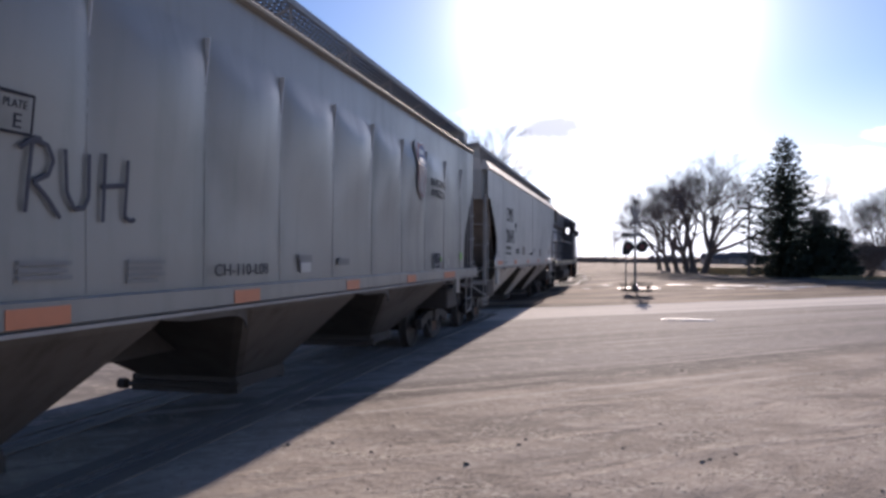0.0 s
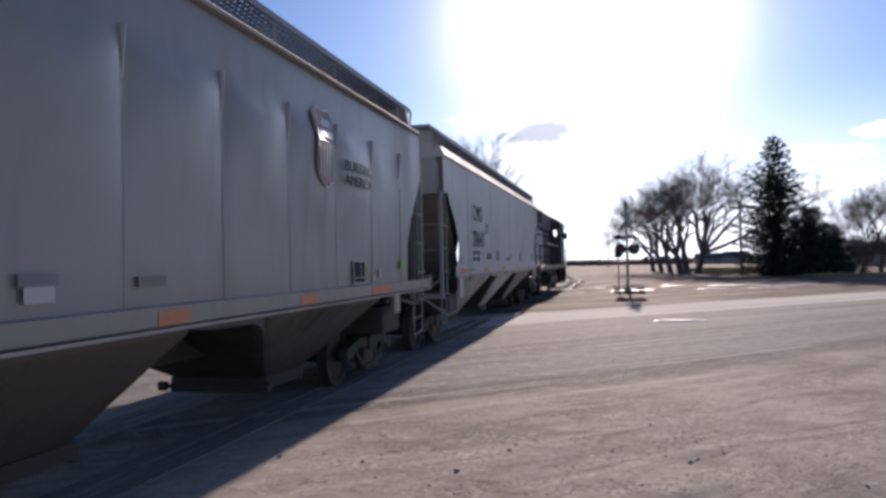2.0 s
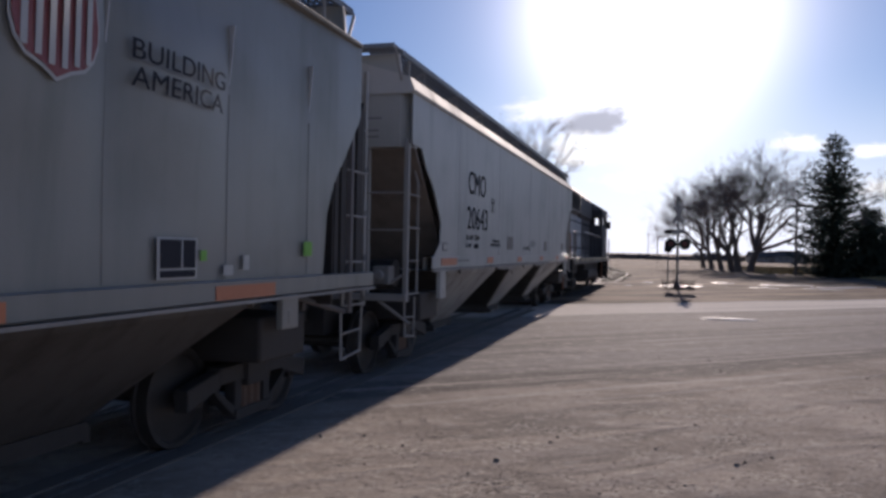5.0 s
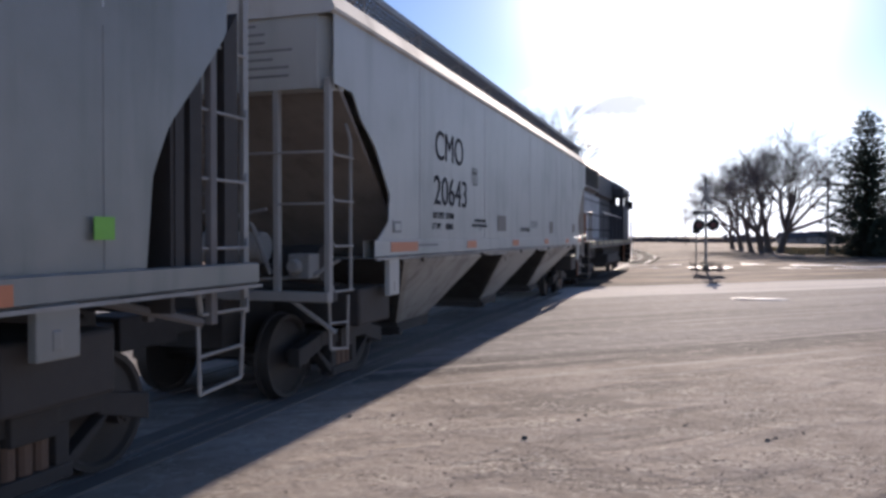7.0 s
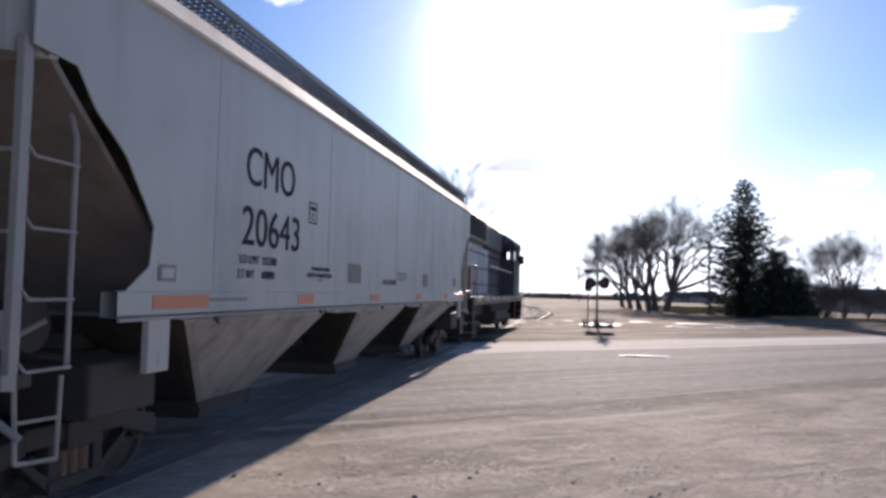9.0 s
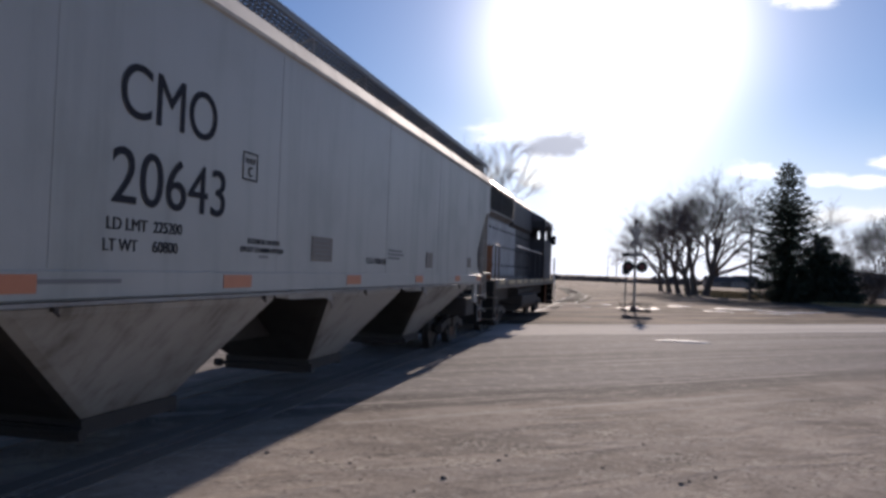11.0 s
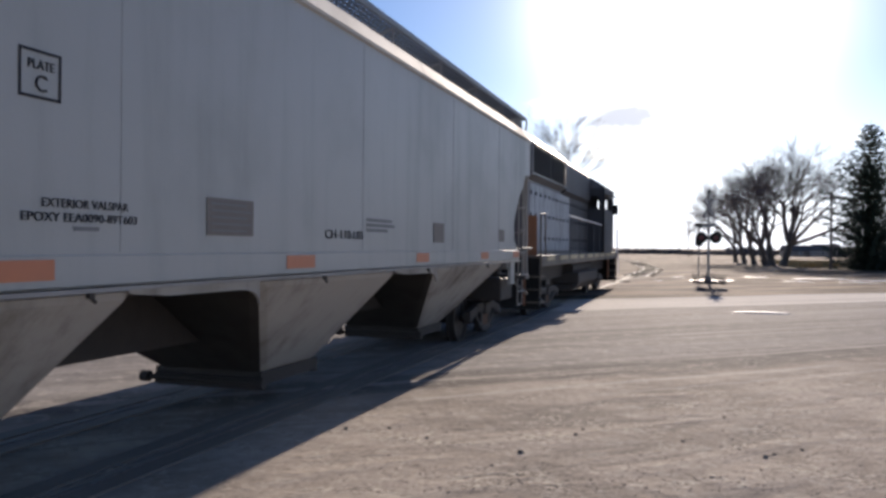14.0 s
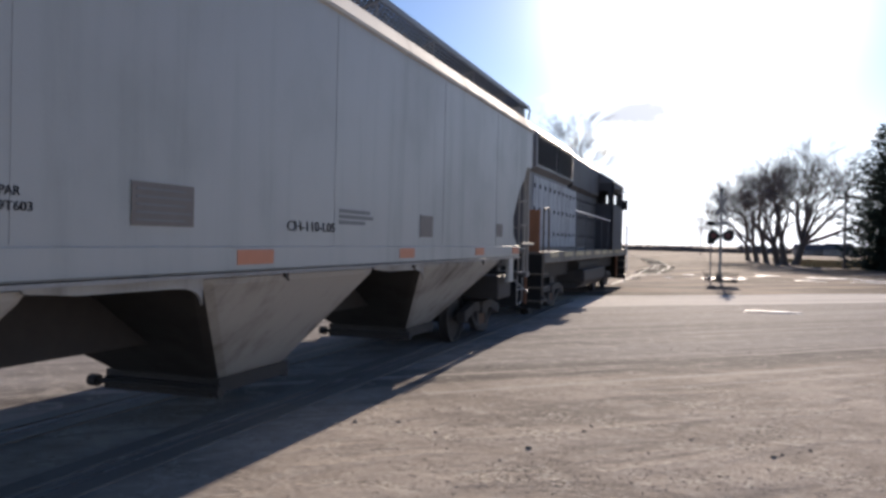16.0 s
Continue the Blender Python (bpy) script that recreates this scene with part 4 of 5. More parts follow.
def dress_light_car(c):
    o = -V_MID
    lettering("CMO", 0.40, INK, c, 22.07 + o, 2.79, width=1.30, label="large black stencilled letters")
    lettering("20643", 0.40, INK, c, 22.01 + o, 2.17, width=1.55, label="large black stencilled numerals")
    lettering("LD LMT", 0.085, INK, c, 21.98 + o, 1.985, width=0.46)
    lettering("225200", 0.085, INK, c, 22.52 + o, 1.985, width=0.38)
    lettering("LT WT", 0.085, INK, c, 21.95 + o, 1.835, width=0.38)
    lettering("60800", 0.085, INK, c, 22.52 + o, 1.835, width=0.33)
    f = Shape()
    for y0, y1, z0, z1 in ((23.86, 24.15, 2.80, 2.815), (23.86, 24.15, 2.55, 2.565), (23.86, 23.875, 2.565, 2.80), (24.135, 24.15, 2.565, 2.80)):
        f.box(1.604, 1.607, y0 + o, y1 + o, z0, z1)
    part("stencil_frame", f, INK, c)
    lettering("PLATE", 0.05, INK, c, 23.92 + o, 2.71, width=0.18)
    lettering("C", 0.09, INK, c, 23.97 + o, 2.59, width=0.08)
    lettering("EXTERIOR VALSPAR", 0.05, INK, c, 24.02 + o, 1.965, width=0.68)
    lettering("EPOXY EEA0090-89T603", 0.05, INK, c, 23.88 + o, 1.885, width=0.90)
    bars(c, 24.25 + o, 1.86, 0.2, [1.0], 0.025, FADED_INK)
    plate(c, 25.53 + o, 1.83, 0.62, 0.28, BROWN_STENCIL, "stencil_block", label="brown lube record block")
    for i in range(5):
        plate(c, 25.57 + o, 1.86 + i * 0.05, 0.54 if i % 2 else 0.48, 0.014, FADED_INK, "stencil_line", x=1.609)
    lettering("CH-110-L05", 0.085, INK, c, 27.43 + o, 1.83, width=0.88)
    bars(c, 28.4 + o, 2.06, 0.8, [0.9, 1.0, 0.75], 0.035, FADED_INK)
    plate(c, 30.62 + o, 1.81, 0.45, 0.27, BROWN_STENCIL, "stencil_block")
    plate(c, 34.2 + o, 1.85, 0.4, 0.22, BROWN_STENCIL, "stencil_block")
    plate(c, 20.5 + o, 1.78, 0.27, 0.14, FADED_INK, "stencil_block")
    plate(c, 20.54 + o, 1.81, 0.19, 0.08, LIGHT_PAINT, "stencil_field", x=1.609)
    bars(c, 21.3 + o, 1.64, 0.85, [1.0], 0.03, FADED_INK, x=1.614)
    for y, w in ((20.42, 0.92), (23.58, 0.52), (26.68, 0.52), (29.95, 0.47), (33.0, 0.47), (35.3, 0.5)):
        plate(c, y + o, 1.555, w, 0.115, REFLECT, "reflector", x=1.6125, label="faded orange reflective tape")
    for y in (21.5, 24.37, 27.4, 30.4, 33.4):
        part("sill_hook", Shape().box(1.60, 1.635, y + o - 0.02, y + o + 0.02, 1.435, 1.475).tube((1.62, y + o, 1.44), (1.62, y + o + 0.04, 1.41), 0.012), TRUCK_STEEL, c)
    # warning text on the end sheet that faces along the track
    s = Shape()
    for i, (w, x) in enumerate(((0.12, 0.63), (0.22, 0.63), (0.22, 0.63), (0.55, 0.61), (0.3, 0.64), (0.5, 0.62), (0.52, 0.6))):
        z = 3.86 - i * 0.085
        s.box(x, x + w, -8.975, -8.971, z - 0.022, z)
    part("small_print", s, FADED_INK, c)


def dress_grey_car(c):
    o = -U_MID
    # spray-painted tag
    g = Shape()
    x = 1.61

    def stroke(points, r=0.017):
        for (ya, za), (yb, zb) in zip(points, points[1:]):
            g.tube((x, ya + o, za), (x, yb + o, zb), r, r, 6)
    stroke([(3.80, 2.04), (3.83, 2.44), (3.86, 2.46), (3.96, 2.44), (4.02, 2.36), (3.98, 2.27), (3.86, 2.22), (3.97, 2.14), (4.09, 2.02)])
    stroke([(3.74, 2.40), (3.84, 2.47), (3.90, 2.47)])
    stroke([(4.12, 2.44), (4.15, 2.18), (4.22, 2.08), (4.31, 2.09), (4.36, 2.16), (4.36, 2.44)])
    stroke([(4.50, 2.46), (4.49, 2.01)])
    stroke([(4.47, 2.24), (4.72, 2.27)])
    stroke([(4.72, 2.44), (4.71, 2.06), (4.76, 2.03), (4.82, 2.04)])
    part("graffiti", g, SPRAY, c, "black sprayed letters of a tag")
    f = Shape()
    for y0, y1, z0, z1 in ((3.5, 3.82, 2.69, 2.705), (3.5, 3.82, 2.47, 2.485), (3.5, 3.515, 2.485, 2.69), (3.805, 3.82, 2.485, 2.69)):
        f.box(1.606, 1.609, y0 + o, y1 + o, z0, z1)
    part("stencil_frame", f, INK, c)
    lettering("PLATE", 0.045, INK, c, 3.57 + o, 2.61, x=1.609, width=0.17)
    lettering("E", 0.08, INK, c, 3.65 + o, 2.5, x=1.609, width=0.06)
    for y, n in ((3.75, 3), (4.75, 4)):
        bars(c, y + o, 1.76, 0.45, [1.0, 0.9, 1.0, 0.8][:n], 0.028, FADED_INK, x=1.603)
    lettering("CH-110-L08", 0.10, INK, c, 5.9 + o, 1.62, x=1.605, width=0.98)
    plate(c, 7.66 + o, 1.62, 0.26, 0.1, SHIELD_WHITE, "card_holder", x=1.612)
    plate(c, 7.62 + o, 1.72, 0.34, 0.08, FADED_INK, "stencil_block", x=1.612)
    plate(c, 8.8 + o, 1.68, 0.35, 0.08, FADED_INK, "stencil_block", x=1.612)
    plate(c, 13.5 + o, 1.56, 0.48, 0.30, SHIELD_WHITE, "stencil_border", x=1.612)
    plate(c, 13.53 + o, 1.64, 0.42, 0.205, INK, "stencil_block", x=1.618)
    plate(c, 13.53 + o, 1.575, 0.42, 0.05, INK, "stencil_block", x=1.618)
    part("stencil_line", Shape().box(1.624, 1.627, 13.77 + o, 13.785 + o, 1.64, 1.845), SHIELD_WHITE, c)
    plate(c, 14.36 + o, 1.57, 0.14, 0.08, SHIELD_WHITE, "card_holder", x=1.612)
    plate(c, 14.66 + o, 1.61, 0.09, 0.12, SHIELD_WHITE, "card_holder", x=1.612)
    plate(c, 15.76 + o, 1.72, 0.17, 0.14, GREEN_TAG, "inspection_tag", x=1.612, label="bright green painted tag")
    plate(c, 14.03 + o, 1.69, 0.08, 0.08, GREEN_TAG, "inspection_tag", x=1.612)
    for y, w in ((3.62, 0.52), (6.2, 0.48), (9.0, 0.46), (11.7, 0.5), (14.2, 0.95)):
        plate(c, y + o, 1.375, w, 0.115, REFLECT, "reflector", x=1.6145, label="faded orange reflective tape")
    # shield: dark blue chief over red and pale stripes, inside a pale border
    emblem = empty_part("emblem", c, Matrix.Translation((1.612, 12.50 + o, 2.98)))

    def outline(k, cut=9.0):
        pts = [(-0.34, 0.62), (-0.2, 0.72), (0.0, 0.68), (0.2, 0.72), (0.34, 0.62), (0.34, 0.3), (0.375, 0.12), (0.37, 0.02), (0.33, -0.08), (0.25, -0.16), (0.12, -0.2), (0.0, -0.26), (-0.12, -0.2), (-0.25, -0.16), (-0.33, -0.08), (-0.37, 0.02), (-0.375, 0.12), (-0.34, 0.3)]
        return [(0.0, a * k, min(0.25 + (b - 0.25) * k, cut)) for a, b in pts]
    part("shield_border", Shape().slab([(0, a, b) for _, a, b in outline(1.0)], (0.004, 0, 0)), SHIELD_WHITE, emblem)
    part("shield_field", Shape().slab([(0.005, a, b) for _, a, b in outline(0.95)], (0.003, 0, 0)), SHIELD_RED, emblem)
    part("shield_chief", Shape().slab([(0.009, -0.30, 0.30), (0.009, 0.30, 0.30), (0.009, 0.31, 0.58), (0.009, 0.18, 0.67), (0.009, 0, 0.63), (0.009, -0.18, 0.67), (0.009, -0.31, 0.58)], (0.003, 0, 0)), SHIELD_BLUE, emblem)
    for i in range(6):
        y = -0.265 + i * 0.106
        part("stripe", Shape().box(0.009, 0.012, y - 0.024, y + 0.024, -0.10 - 0.09 * (1 - abs(y) / 0.3), 0.295), SHIELD_WHITE, emblem)
    for z, w in ((0.53, 0.34), (0.39, 0.42)):
        part("plain_bar", Shape().box(0.013, 0.015, -w / 2, w / 2, z - 0.045, z + 0.045), SHIELD_WHITE, emblem)
    lettering("BUILDING", 0.135, INK, c, 13.17 + o, 3.02, x=1.605, width=1.12, label="dark blue-black slogan lettering")
    lettering("AMERICA", 0.135, INK, c, 13.17 + o, 2.84, x=1.605, width=1.10, label="dark blue-black slogan lettering")


dress_light_car(light_car)
before = set(bpy.data.objects)
dress_grey_car(grey_car)
for ob in set(bpy.data.objects) - before:
    # lay the markings onto the bulging side; those on the sill stay flat
    if ob.type == "MESH" and ob.name.split(".")[0] != "reflector":
        off = ob.parent.matrix_basis.translation + ob.matrix_basis.translation if ob.parent is not grey_car else ob.matrix_basis.translation
        for v in ob.data.vertices:
            y, z = v.co.y + off.y, v.co.z + off.z
            lift = v.co.x + off.x - 1.6
            v.co.x = bulged(y, z) + (lift * 0.35 if ob.name.startswith("graffiti") else lift) + (0.034 if ob.name.startswith("letter") else 0.018) - off.x


# ---- locomotive ----
def rounded(w, z0, z1, r, n=5):
    """Cross-section (x, z) of a hood with rounded shoulders, from one foot to the other."""
    pts = [(w, z0)]
    for i in range(n + 1):
        a = math.pi / 2 * i / n
        pts.append((w - r + r * math.cos(a), z1 - r + r * math.sin(a)))
    return pts + [(-x, z) for x, z in reversed(pts)]


def hood(parent, name, y0, y1, w, z0, z1, r, mat, label=""):
    prof = rounded(w, z0, z1, r)
    s = Shape().sweep([[(x, y, z) for x, z in prof] for y in (y0, y1)])
    n = len(prof)
    s.faces([(x, y0, z) for x, z in prof], [tuple(range(n))])
    s.faces([(x, y1, z) for x, z in prof], [tuple(reversed(range(n)))])
    return part(name, s, mat, parent, label, smooth=True)


LOCO_MID = 47.3


def locomotive():
    loco = empty("locomotive", "dark weathered diesel hood locomotive with faded doors", "locomotive", "freight train")
    deck = Shape().box(-1.5, 1.5, -8.6, 8.6, 1.30, 1.56)
    part("deck", deck, LOCO_SILL, loco, "dirty yellow walkway edge", bevel=0.02)
    part("underframe", Shape().box(-0.9, 0.9, -8.5, 8.5, 0.85, 1.31), TRUCK_STEEL, loco)
    main = hood(loco, "long_hood", -7.7, 3.1, 0.9, 1.55, 4.42, 0.28, LOCO_PAINT, "long hood with rounded roof")
    rad = Shape()
    prof = [(0.9, 3.45), (1.08, 3.56), (1.08, 4.38), (0.95, 4.52), (0.6, 4.58)]
    prof = prof + [(-x, z) for x, z in reversed(prof)]
    rad.sweep([[(x, y, z) for x, z in prof] for y in (-7.75, -2.7)])
    for y, turn in ((-7.75, 1), (-2.7, -1)):
        rad.faces([(x, y, z) for x, z in prof], [tuple(range(len(prof)))[::turn]])
    part("radiator_flare", rad, LOCO_PAINT, main, "flared radiator housing")
    flare = Shape()
    prof = [(0.9, 3.38), (1.04, 3.5), (1.04, 4.36), (0.92, 4.48), (0.6, 4.54)]
    prof = prof + [(-x, z) for x, z in reversed(prof)]
    flare.sweep([[(x, y, z) for x, z in prof] for y in (-2.55, 2.95)])
    for y, turn in ((-2.55, 1), (2.95, -1)):
        flare.faces([(x, y, z) for x, z in prof], [tuple(range(len(prof)))[::turn]])
    part("brake_housing", flare, LOCO_DARK, main, "dark flared housing behind the cab")
    for s in (-1, 1):
        for y0, y1 in ((-7.6, -5.3), (-5.2, -2.85)):
            grille = part("grille", Shape().box(*sorted((s * 1.082, s * 1.088)), y0, y1, 3.62, 4.36), SIGNAL_BLACK, main, "black radiator grille")
            for i in range(10):
                z = 3.64 + i * 0.07
                part("slat", Shape().slab([(s * 1.086, y0, z + 0.03), (s * 1.105, y0, z), (s * 1.105, y1, z), (s * 1.086, y1, z + 0.03)], (0, 0, 0.012)), SIGNAL_BLACK, grille)
        # engine-room doors with latches
        k = 0
        y = -7.3
        while y < 2.8:
            wide = 0.62
            mat = LOCO_FADED if y < -1.6 else LOCO_DARK
            door = part("hood_door", Shape().box(*sorted((s * 0.895, s * 0.925)), y, y + wide - 0.035, 1.66, 3.38), mat, main, "faded grey-blue access door" if y < -1.6 else "dark access door", bevel=0.01)
            for z in (1.95, 2.55, 3.1):
                part("latch", Shape().box(*sorted((s * 0.92, s * 0.95)), y + 0.07, y + 0.13, z, z + 0.09), SIGNAL_BLACK, door)
            y += wide
            k += 1
        part("handrail", Shape().path([(s * 1.46, -4.4, 2.66), (s * 1.46, 3.0, 2.6)], 0.024), SIGN_WHITE, loco, "pale handrail along the walkway", smooth=True)
        for i in range(9):
            y = -7.9 + i * 1.75
            part("sill_stripe", Shape().box(*sorted((s * 1.495, s * 1.512)), y, y + (1.25 if i % 3 else 0.9), 1.43, 1.545), SILL_YELLOW, loco, "chipped yellow walkway edge")
        for i in range(5):
            y = -4.2 + i * 1.7
            part("stanchion", Shape().tube((s * 1.46, y, 1.56), (s * 1.46, y, 2.62), 0.014), LOCO_PAINT, loco)
        for e in (-1, 1):
            for i in range(3):
                part("step", Shape().box(*sorted((s * 1.12, s * 1.5)), *sorted((e * 8.15, e * 8.75)), 0.45 + i * 0.3, 0.48 + i * 0.3), LOCO_SILL, loco, "worn step tread")
            part("step_side", Shape().box(*sorted((s * 1.1, s * 1.13)), *sorted((e * 8.1, e * 8.8)), 0.4, 1.56), RUST_ORANGE, loco, "rusty orange step panel")
            if e < 0:
                part("end_panel", Shape().box(*sorted((s * 1.1, s * 1.36)), -8.52, -8.46, 1.56, 2.5), RUST_ORANGE, loco, "rusty orange end panel", bevel=0.01)
            part("corner_rail", Shape().path([(s * 1.5, e * 8.75, 0.6), (s * 1.5, e * 8.75, 2.5), (s * 1.5, e * 8.2, 2.55), (s * 1.5, e * 8.15, 1.56)], 0.022), SIGN_WHITE if e > 0 else LOCO_SILL, loco, smooth=True)
        part("air_tank", Shape().tube((s * 1.05, -2.2, 1.1), (s * 1.05, 2.2, 1.1), 0.19, 0.19, 16), TRUCK_STEEL, loco, smooth=True)
    tank = Shape().hull([(-1.2, -2.3, 0.42), (1.2, -2.3, 0.42), (1.2, 2.3, 0.42), (-1.2, 2.3, 0.42)], [(-1.42, -2.3, 0.62), (1.42, -2.3, 0.62), (1.42, 2.3, 0.62), (-1.42, 2.3, 0.62)])
    tank.box(-1.42, 1.42, -2.3, 2.3, 0.62, 0.98)
    part("fuel_tank", tank, TRUCK_STEEL, loco, bevel=0.04)
    # cab: walls round real window openings
    cab = Shape()
    y0, y1, w, z0, zs, zh, z1 = 3.1, 6.3, 1.55, 1.55, 3.22, 3.70, 4.0
    for s in (-1, 1):
        x = sorted((s * w, s * (w - 0.06)))
        cab.box(*x, y0, y1, z0, zs).box(*x, y0, y1, zh, z1)
        for a, b in ((y0, y0 + 0.35), (y0 + 1.3, y0 + 1.5), (y1 - 0.5, y1)):
            cab.box(*x, a, b, zs, zh)
    for y, e in ((y0, 1), (y1, -1)):
        ys_ = sorted((y, y + e * 0.06))
        cab.box(-w, w, *ys_, z0, zs).box(-w, w, *ys_, zh, z1)
        for a, b in ((-w, -w + 0.2), (-0.9, 0.9), (w - 0.2, w)):
            cab.box(a, b, *ys_, zs, zh)
    body = part("cab", cab, LOCO_DARK, loco, "dark cab with open window bays")
    prof = [(w + 0.03, z1 - 0.02), (w + 0.02, z1 + 0.06), (1.1, z1 + 0.34), (0.4, z1 + 0.47)]
    prof = prof + [(-x, z) for x, z in reversed(prof)]
    roof = Shape().sweep([[(x, y, z) for x, z in prof] for y in (y0 - 0.05, y1 + 0.1)])
    for y, turn in ((y0 - 0.05, 1), (y1 + 0.1, -1)):
        roof.faces([(x, y, z) for x, z in prof], [tuple(range(len(prof)))[::turn]])
    part("cab_roof", roof, LOCO_PAINT, body, bevel=0.02)
    for s in (-1, 1):
        part("sunshade", Shape().slab([(s * w, 3.5, 3.78), (s * w, 4.9, 3.78), (s * (w + 0.3), 4.9, 3.7), (s * (w + 0.3), 3.5, 3.7)], (0, 0, 0.02)), LOCO_PAINT, body)
        part("mirror", Shape().box(*sorted((s * w, s * (w + 0.22))), 5.9, 5.94, 3.1, 3.5), SIGNAL_BLACK, body)
    hood(loco, "nose", 6.3, 7.9, 0.95, 1.55, 2.95, 0.2, LOCO_PAINT, "low short nose")
    for y in (-6.7, -5.2, -3.7):
        part("roof_fan", Shape().tube((0, y, 4.5), (0, y, 4.68), 0.55, 0.55, 20), LOCO_PAINT, main)
    part("exhaust", Shape().box(-0.3, 0.3, -0.5, 0.5, 4.4, 4.72), TRUCK_STEEL, main)
    part("horn", Shape().tube((0.5, 2.8, 4.45), (0.5, 2.8, 4.72), 0.03).tube((0.5, 2.6, 4.72), (0.5, 3.1, 4.74), 0.04, 0.09, 8), LOCO_SILL, main)
    for e in (-1, 1):
        part("pilot", Shape().slab([(-1.45, e * 8.6, 0.3), (1.45, e * 8.6, 0.3), (1.45, e * 8.6, 1.5), (-1.45, e * 8.6, 1.5)], (0, e * 0.05, 0)), SIGNAL_BLACK, loco)
        part("coupler", Shape().box(-0.15, 0.15, *sorted((e * 8.6, e * 9.2)), 0.75, 1.0).box(-0.2, 0.2, *sorted((e * 9.1, e * 9.45)), 0.7, 1.03), TRUCK_STEEL, loco, bevel=0.02)
        truck(loco, e * 5.4, 2.74, 0.51)
    return loco


engine = locomotive()
TRAIN = [(light_car, V_MID), (grey_car, U_MID), (engine, LOCO_MID)]


# ---- crossing signal ----
def crossing_signal(x, y):
    g = land(x, y)
    sig = empty("crossing_signal", "dark crossbuck signal with two lamp hoods on a metal post", "railway signal")
    sig.location = (x, y, g)
    part("base", Shape().hull([(-0.2, -0.2, 0), (0.2, -0.2, 0), (0.2, 0.2, 0), (-0.2, 0.2, 0)], [(-0.13, -0.13, 0.35), (0.13, -0.13, 0.35), (0.13, 0.13, 0.35), (-0.13, 0.13, 0.35)]), SIGNAL_POST, sig)
    part("post", Shape().tube((0, 0, 0.3), (0, 0, 4.75), 0.07, 0.07, 10), SIGNAL_POST, sig, smooth=True)
    part("finial", Shape().tube((0, 0, 4.75), (0, 0, 4.95), 0.12, 0.04, 10), SIGNAL_BLACK, sig)
    for s in (-1, 1):
        blade = Shape().box(-0.6, 0.6, -0.02, 0.02, -0.115, 0.115)
        # dull grey in place of white: the blade's backlit darkness is in its colour
        part("crossbuck_blade", blade, SIGNAL_POST, sig, "metal back of a crossbuck blade, greyed for the light behind it", at=Matrix.Translation((0, -0.1, 3.95)) @ Matrix.Rotation(radians(48), 4, "Z") @ Matrix.Translation((0, -0.025 * s, 0)) @ Matrix.Rotation(s * radians(50), 4, "Y"))
    part("lamp_arm", Shape().tube((-0.62, -0.05, 2.4), (0.62, -0.05, 2.4), 0.04), SIGNAL_BLACK, sig)
    for s in (-1, 1):
        disc = part("lamp_background", Shape().tube((s * 0.36, -0.12, 2.4), (s * 0.36, -0.15, 2.4), 0.30, 0.30, 20), SIGNAL_BLACK, sig, "black round lamp background")
        part("lens", Shape().tube((s * 0.36, -0.15, 2.4), (s * 0.36, -0.19, 2.4), 0.15, 0.13, 16), SIGNAL_RED, disc, "unlit red lens")
        part("visor", Shape().sweep([[(s * 0.36 + 0.17 * math.cos(a), -0.15 - d, 2.4 + 0.17 * math.sin(a)) for a in [math.pi * (i / 8 * 1.3 - 0.15) for i in range(9)]] for d in (0.0, 0.25)]), SIGNAL_BLACK, disc)
        disc = part("lamp_background", Shape().tube((s * 0.36, 0.12, 2.4), (s * 0.36, 0.15, 2.4), 0.30, 0.30, 20), SIGNAL_BLACK, sig)
    part("sign_panel", Shape().box(-0.34, 0.34, -0.13, -0.1, 2.95, 3.15), SIGNAL_POST, sig)
    part("bell", Shape().tube((0, 0.05, 3.75), (0, 0.15, 3.75), 0.14, 0.1, 14), SIGNAL_BLACK, sig)
    return sig


crossing_signal(0.33, 43.8)


def sign_post(x, y):
    g = land(x, y)
    sign = empty("sign_post", "thin dark post with a small flat sign seen edge on", "sign")
    sign.location = (x, y, g)
    part("post", Shape().box(-0.035, 0.035, -0.03, 0.03, 0, 3.15), SIGNAL_POST, sign)
    part("panel", Shape().box(-0.22, 0.22, -0.05, -0.03, 2.98, 3.2), SIGNAL_BLACK, sign)
    part("panel", Shape().box(-0.2, 0.2, -0.05, -0.03, 1.95, 2.4), SIGNAL_BLACK, sign)


sign_post(-0.16, 45.5)

# relay cabinet foot and brush below the signal
def brush(x, y, w, h, n, mat, label, name="dry_brush"):
    s = Shape()
    for i in range(n):
        a, r = random.uniform(0, 6.28), math.sqrt(random.random()) * w
        px, py = x + r * math.cos(a), y + 0.6 * r * math.sin(a)
        hh = h * random.uniform(0.4, 1.0)
        lean = random.uniform(-0.5, 0.5) * hh
        s.tube((px, py, land(px, py) - 0.02), (px + lean, py + random.uniform(-0.3, 0.3) * hh, land(px, py) + hh), 0.012, 0.004, 3)
    tagged(part(name, s, mat), label, "brush", kind="stuff")


brush(0.4, 43.4, 0.9, 0.6, 160, TWIG, "low tangle of dry weeds at the signal's foot")


